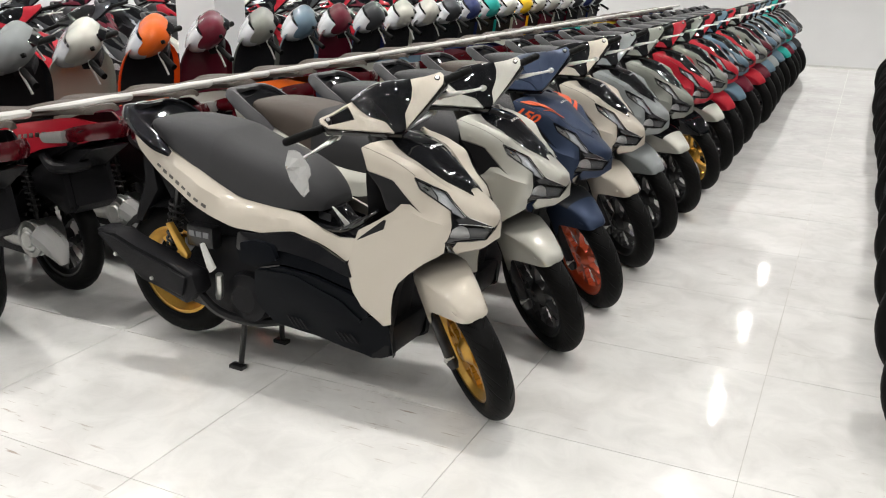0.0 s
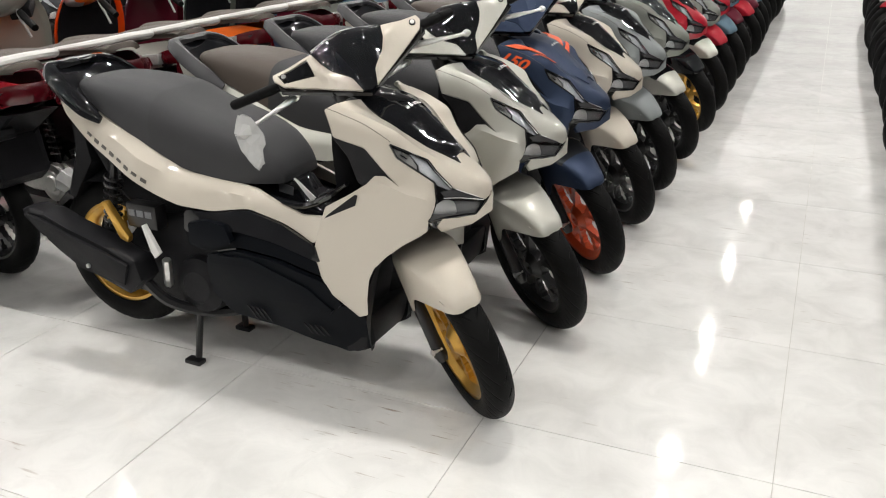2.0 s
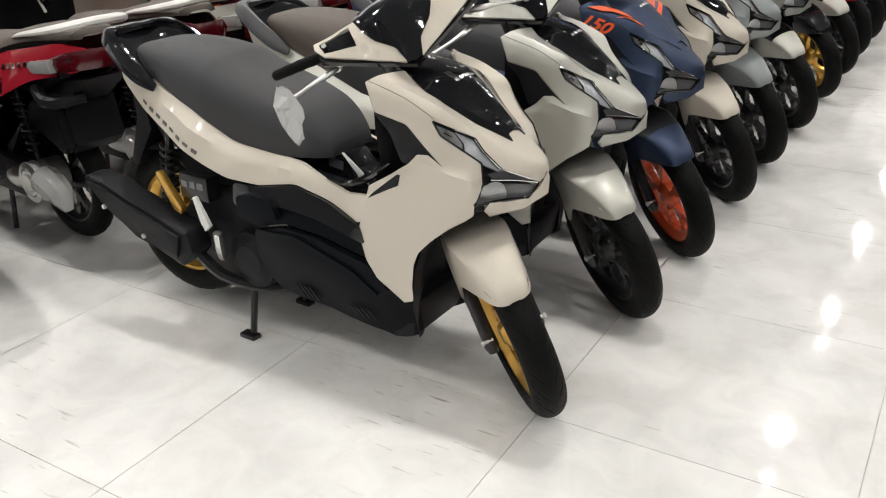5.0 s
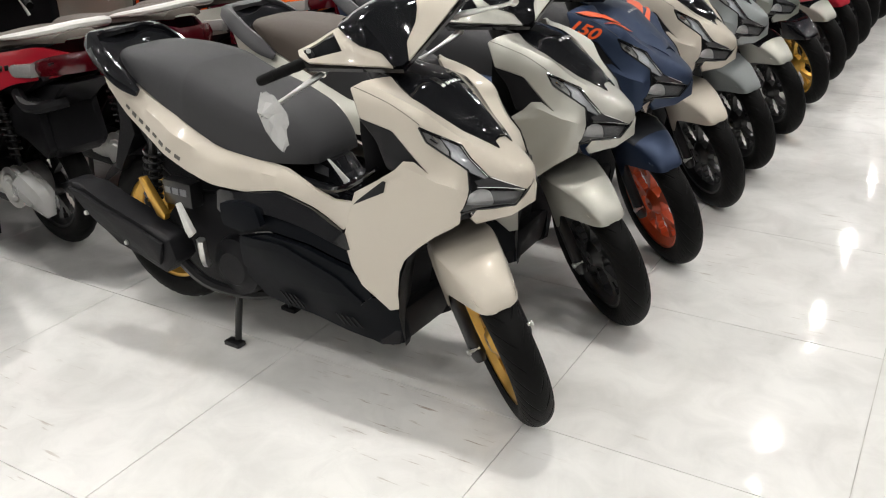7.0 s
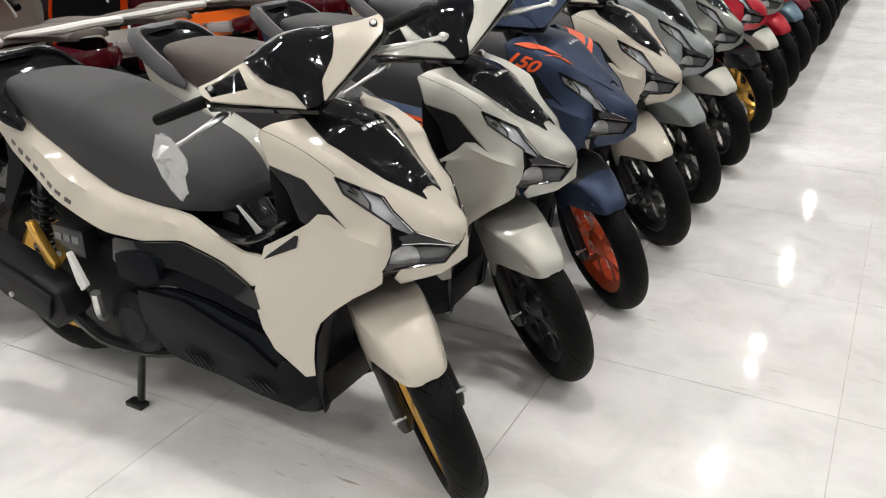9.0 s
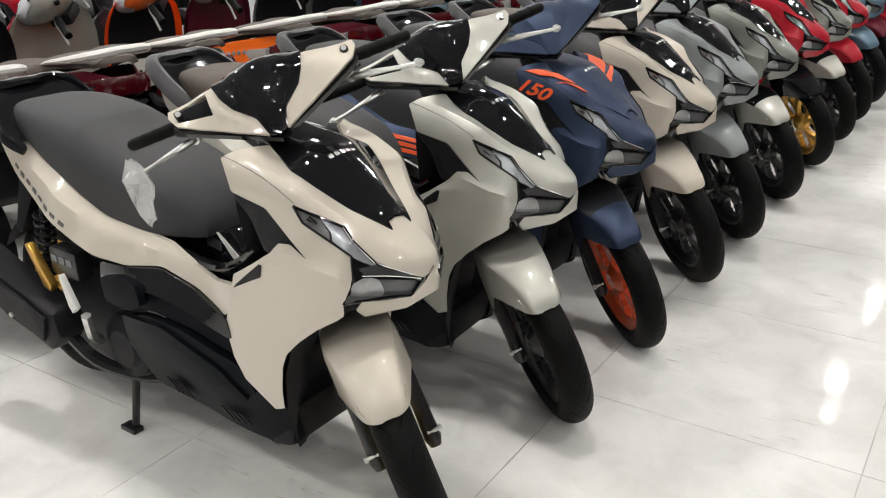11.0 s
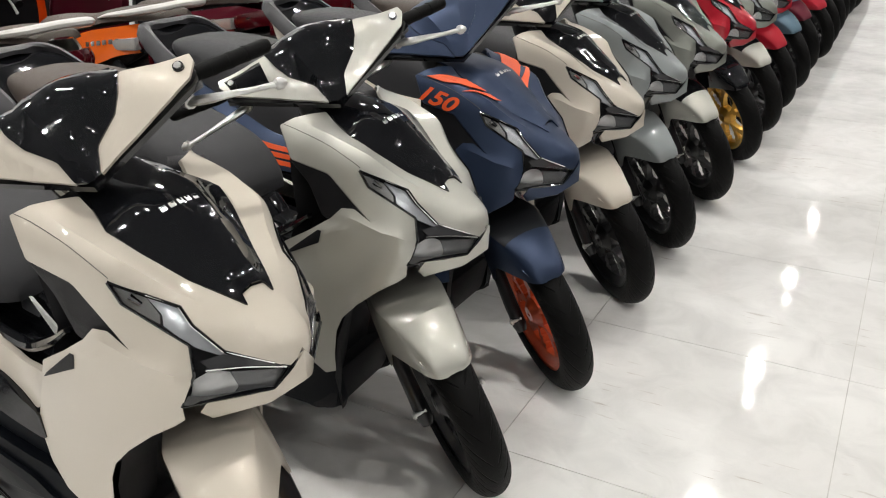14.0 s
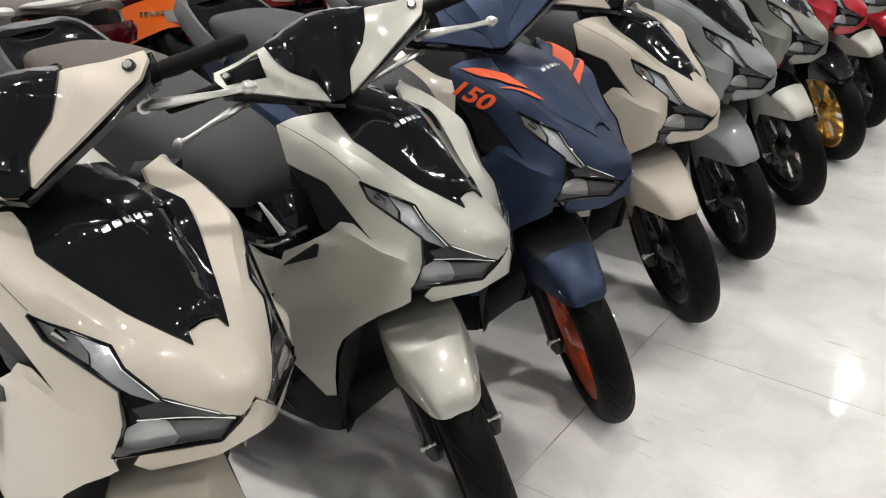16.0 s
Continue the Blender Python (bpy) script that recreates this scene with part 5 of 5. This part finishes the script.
# ---- third row, beyond the second, noses towards the first ----
THIRD = [DARK, STEEL_BLUE, NAVY, RED, DARK, YELLOW, DARK, SILVER, RED, DARK, RED, MAROON, RED, DARK, RED, RED, DARK, RED]
for i, body in enumerate(THIRD):
    y = 2.6 + 0.6 * i
    if 5.4 < y < 6.6:
        continue
    bike = copy_thing(sport, pose(-6.15, y, 0, 0, 0, rng.uniform(-3, 3)))
    tagged(bike, colour(body) + " sporty scooter with glossy fairing", "scooter", "scooters in the third row")
    bikes.append((bike, body, BLACK_METAL, {}))
for i, body in enumerate((DARK, NAVY, DARK, MAROON, DARK, RED, DARK, STEEL_BLUE, DARK)):
    bike = copy_thing(sport, pose(-8.3, 5.0 + 0.66 * i, 0, 0, 0, rng.uniform(-3, 3)))
    tagged(bike, colour(body) + " sporty scooter beside the far wall", "scooter", "scooters by the far wall")
    bikes.append((bike, body, BLACK_METAL, {}))
# the nearest front tyres show their tread in full
near_tyre = None
for bike, *_ in bikes[:4]:
    front_wheel = next(ob for ob in bike.children if ob.name.split(".")[0] == "front_wheel")
    for ob in front_wheel.children:
        if near_tyre is None:
            near_tyre = part("tyre", turned(tyre(0.25, 0.092, (1.30, 0, 0.25), 3)), RUBBER, crisp=18)
            fine_mesh = near_tyre.data
            bpy.data.objects.remove(near_tyre)
            near_tyre = fine_mesh
        ob.data = near_tyre
HIDDEN = {"belly_pan", "nose_core", "fork_tube", "tyre_hugger", "crank_cover", "swingarm", "exhaust_pipe", "stand_foot", "stand_leg", "headstock", "lever_ball", "pillion_footrest", "heat_shield"}
FINE = {"louvre", "name_bar", "grip_ring", "caution_bar", "bolt", "cowl_vent", "badge", "fuel_lid_label", "warning_strip", "lever_clamp", "pivot_bolt", "mirror_boss", "mirror_bolt", "axle_nut", "tunnel_lip", "footrest_bracket", "radiator_box", "calliper", "cover_rib", "lamp_bar", "lamp_wedge", "chrome_line", "bulb", "panel_seam", "badge_bar", "bezel", "indicator"}
for n, (bike, body, rims, mats) in enumerate(bikes):
    if n > 7:  # too far off for its smallest parts to show
        for ob in bike.children_recursive:
            if ob.name.split(".")[0] in (FINE | HIDDEN if n > 24 else FINE):
                bpy.data.objects.remove(ob)
    recolour(bike, body, rims, mats if n == 0 else {"grab_rail": RAIL_GREY, **mats})

# ---- second row, tails towards the first ----
family = family_scooter()
SECOND = [
    (DARK, {}), (RED, {}), (MAROON, {"head_cowl": CEMENT, "leg_shield": DARK}), (SILVER, {"shield_lining": SILVER}), (ORANGE, {}), (MAROON, {"shield_lining": MAROON}), (SAGE, {}), (STEEL_BLUE, {}), (MAROON, {"shield_lining": MAROON}),
    (NAVY, {"head_cowl": DARK}), (SILVER, {"head_cowl": SILVER}), (DARK, {"head_cowl": SILVER}), (DARK, {}), (NAVY, {}), (TEAL, {}), (SILVER, {}), (YELLOW, {"shield_lining": MAROON}), (MAROON, {"head_cowl": SILVER}), (SILVER, {"shield_lining": MAROON}),
    (MAROON, {"head_cowl": WHITE}), (DARK, {}), (NAVY, {}), (DARK, {})]
for i, (body, mats) in enumerate(SECOND):
    m = pose(-2.93, (2.12, 2.62, 3.11)[i] if i < 3 else 3.55 + 0.552 * (i - 3), 0, 0, 0, 172 + rng.uniform(-1, 1))
    if i == 0:
        bike, family.matrix_basis = family, m
    else:
        bike = copy_thing(family, m)
    tagged(bike, colour(body) + " family scooter with white-wrapped grab rail and grey-brown seat", "scooter", "scooters in the second row")
    recolour(bike, body, BLACK_METAL, mats)

# ---- floor tiles, the last of the structure ----
tile_bm = bmesh.new()
bmesh.ops.create_cube(tile_bm, size=1, matrix=Matrix.LocRotScale((0.4, 0.4, -0.004), None, (0.7975, 0.7975, 0.008)))
tile_me = bpy.data.meshes.new("tile")
tile_bm.to_mesh(tile_me)
tile_me.materials.append(TILE)
far = bmesh.new()
for i in range(-12, 9):
    for j in range(-5, 20):
        if -5 <= i <= 3 and -1 <= j <= 19:
            ob = new("tile", tile_me)
            ob.parent = floor
            ob.location = (0.8 * i, 0.8 * j, 0)
        else:
            bmesh.ops.create_cube(far, size=1, matrix=Matrix.LocRotScale((0.8 * i + 0.4, 0.8 * j + 0.4, -0.004), None, (0.7975, 0.7975, 0.008)))
tagged(part("far_tiles", far, TILE, floor, smooth=False), kind="stuff")


# ---- decals of the matte blue scooter, and the bag on the first one's lever ----
def lettering(text, skin, a0, b0, size, turn, lift=0.003, wide=1.0):
    """Flat letters laid on a skin, right-hand side."""
    curve = bpy.data.curves.new("letters", "FONT")
    curve.body, curve.size, curve.resolution_u, curve.offset = text, size, 3, size * 0.03
    ob = bpy.data.objects.new("letters", curve)
    me = bpy.data.meshes.new_from_object(ob)
    bpy.data.objects.remove(ob)
    bm = bmesh.new()
    bm.from_mesh(me)
    bmesh.ops.triangulate(bm, faces=bm.faces[:])
    bmesh.ops.subdivide_edges(bm, edges=[e for e in bm.edges if e.calc_length() > 0.012], cuts=2)
    c, s = math.cos(radians(turn)), math.sin(radians(turn))
    for v in bm.verts:
        x, y = v.co.x * wide + 0.25 * v.co.y, v.co.y
        p = skin.place(a0 - (x * c - y * s), b0 + x * s + y * c, lift)
        v.co = (p[0], -p[1], p[2])
    return bm


blue = bikes[2][0]
part("number_decal", nosed(lettering("150", NOSE_SKIN, -0.5069, 0.2247, 0.044, -42.8, 0.003, 1.45)), DECAL_ORANGE, blue, "orange number 150")
for outline in ([(-0.537, 0.265), (-0.561, 0.262), (-0.70, 0.24), (-0.705, 0.219), (-0.632, 0.212), (-0.575, 0.236)], [(-0.636, 0.213), (-0.70, 0.217), (-0.752, 0.205), (-0.702, 0.205)],
                [(-0.606, 0.201), (-0.65, 0.2), (-0.72, 0.199), (-0.78, 0.173), (-0.698, 0.181)]):
    flat = [NOSE_SKIN.place(a, b) for a, b in outline]
    bm = NOSE_SKIN.patch([tuple(p) for p in flat], 0.012, 0.003, 0.006, cut=0.02)
    other = nosed(mirrored(bm))
    part("stripe_decal", nosed(bm), DECAL_ORANGE, blue, "orange stripe")
    part("stripe_decal", other, DECAL_ORANGE, blue, "orange stripe")

for k in range(3):
    bm = TAIL_SKIN.patch([(0.40 + 0.02 * k, 0, 0.655 - 0.022 * k), (0.70, 0, 0.618 - 0.019 * k), (0.71, 0, 0.606 - 0.018 * k), (0.42 + 0.02 * k, 0, 0.639 - 0.022 * k)], 0.03, 0.002, 0.003, cut=0.03)
    part("stripe_decal", bm, DECAL_ORANGE, blue, "orange stripe")
for k in range(8):
    x, z, lean = 0.225 + 0.036 * k, 0.664 - 0.0105 * k, 0.008 if k % 3 else 0.016
    part("letter_bar", TAIL_SKIN.patch([(x, 0, z), (x + 0.024, 0, z - 0.007), (x + 0.018 + lean, 0, z - 0.031), (x - 0.006, 0, z - 0.024)], 0.02, 0.002, 0.004, cut=0.05), DECAL_ORANGE, blue, "orange block of lettering")
part("side_lettering", lettering("SPEC", LOWER_SKIN, -0.594, 0.508, 0.027, -8, 0.006), PALE, blue, "small grey lettering")
bag = thing("plastic_bag", "crumpled clear plastic bag tied over the brake lever", "plastic bag")
rows = []
brng = random.Random(9)
for k, (x, z, w, d) in enumerate(((0.785, 0.89, 0.022, 0.006), (0.79, 0.872, 0.034, 0.012), (0.795, 0.85, 0.043, 0.014), (0.798, 0.825, 0.042, 0.014), (0.803, 0.80, 0.036, 0.012), (0.812, 0.775, 0.024, 0.008), (0.815, 0.755, 0.008, 0.003))):
    rows.append([(x + w * math.cos(a) * (1 + brng.uniform(-0.2, 0.2)), 0.283 + d * math.sin(a) * (1 + brng.uniform(-0.7, 0.7)), z + brng.uniform(-0.008, 0.008)) for a in np.linspace(0, 2 * math.pi, 10, endpoint=False)])
part("sheet", grid_skin(rows, True), BAG, bag, smooth=False)
bag.matrix_basis = bikes[0][0].matrix_basis.copy()
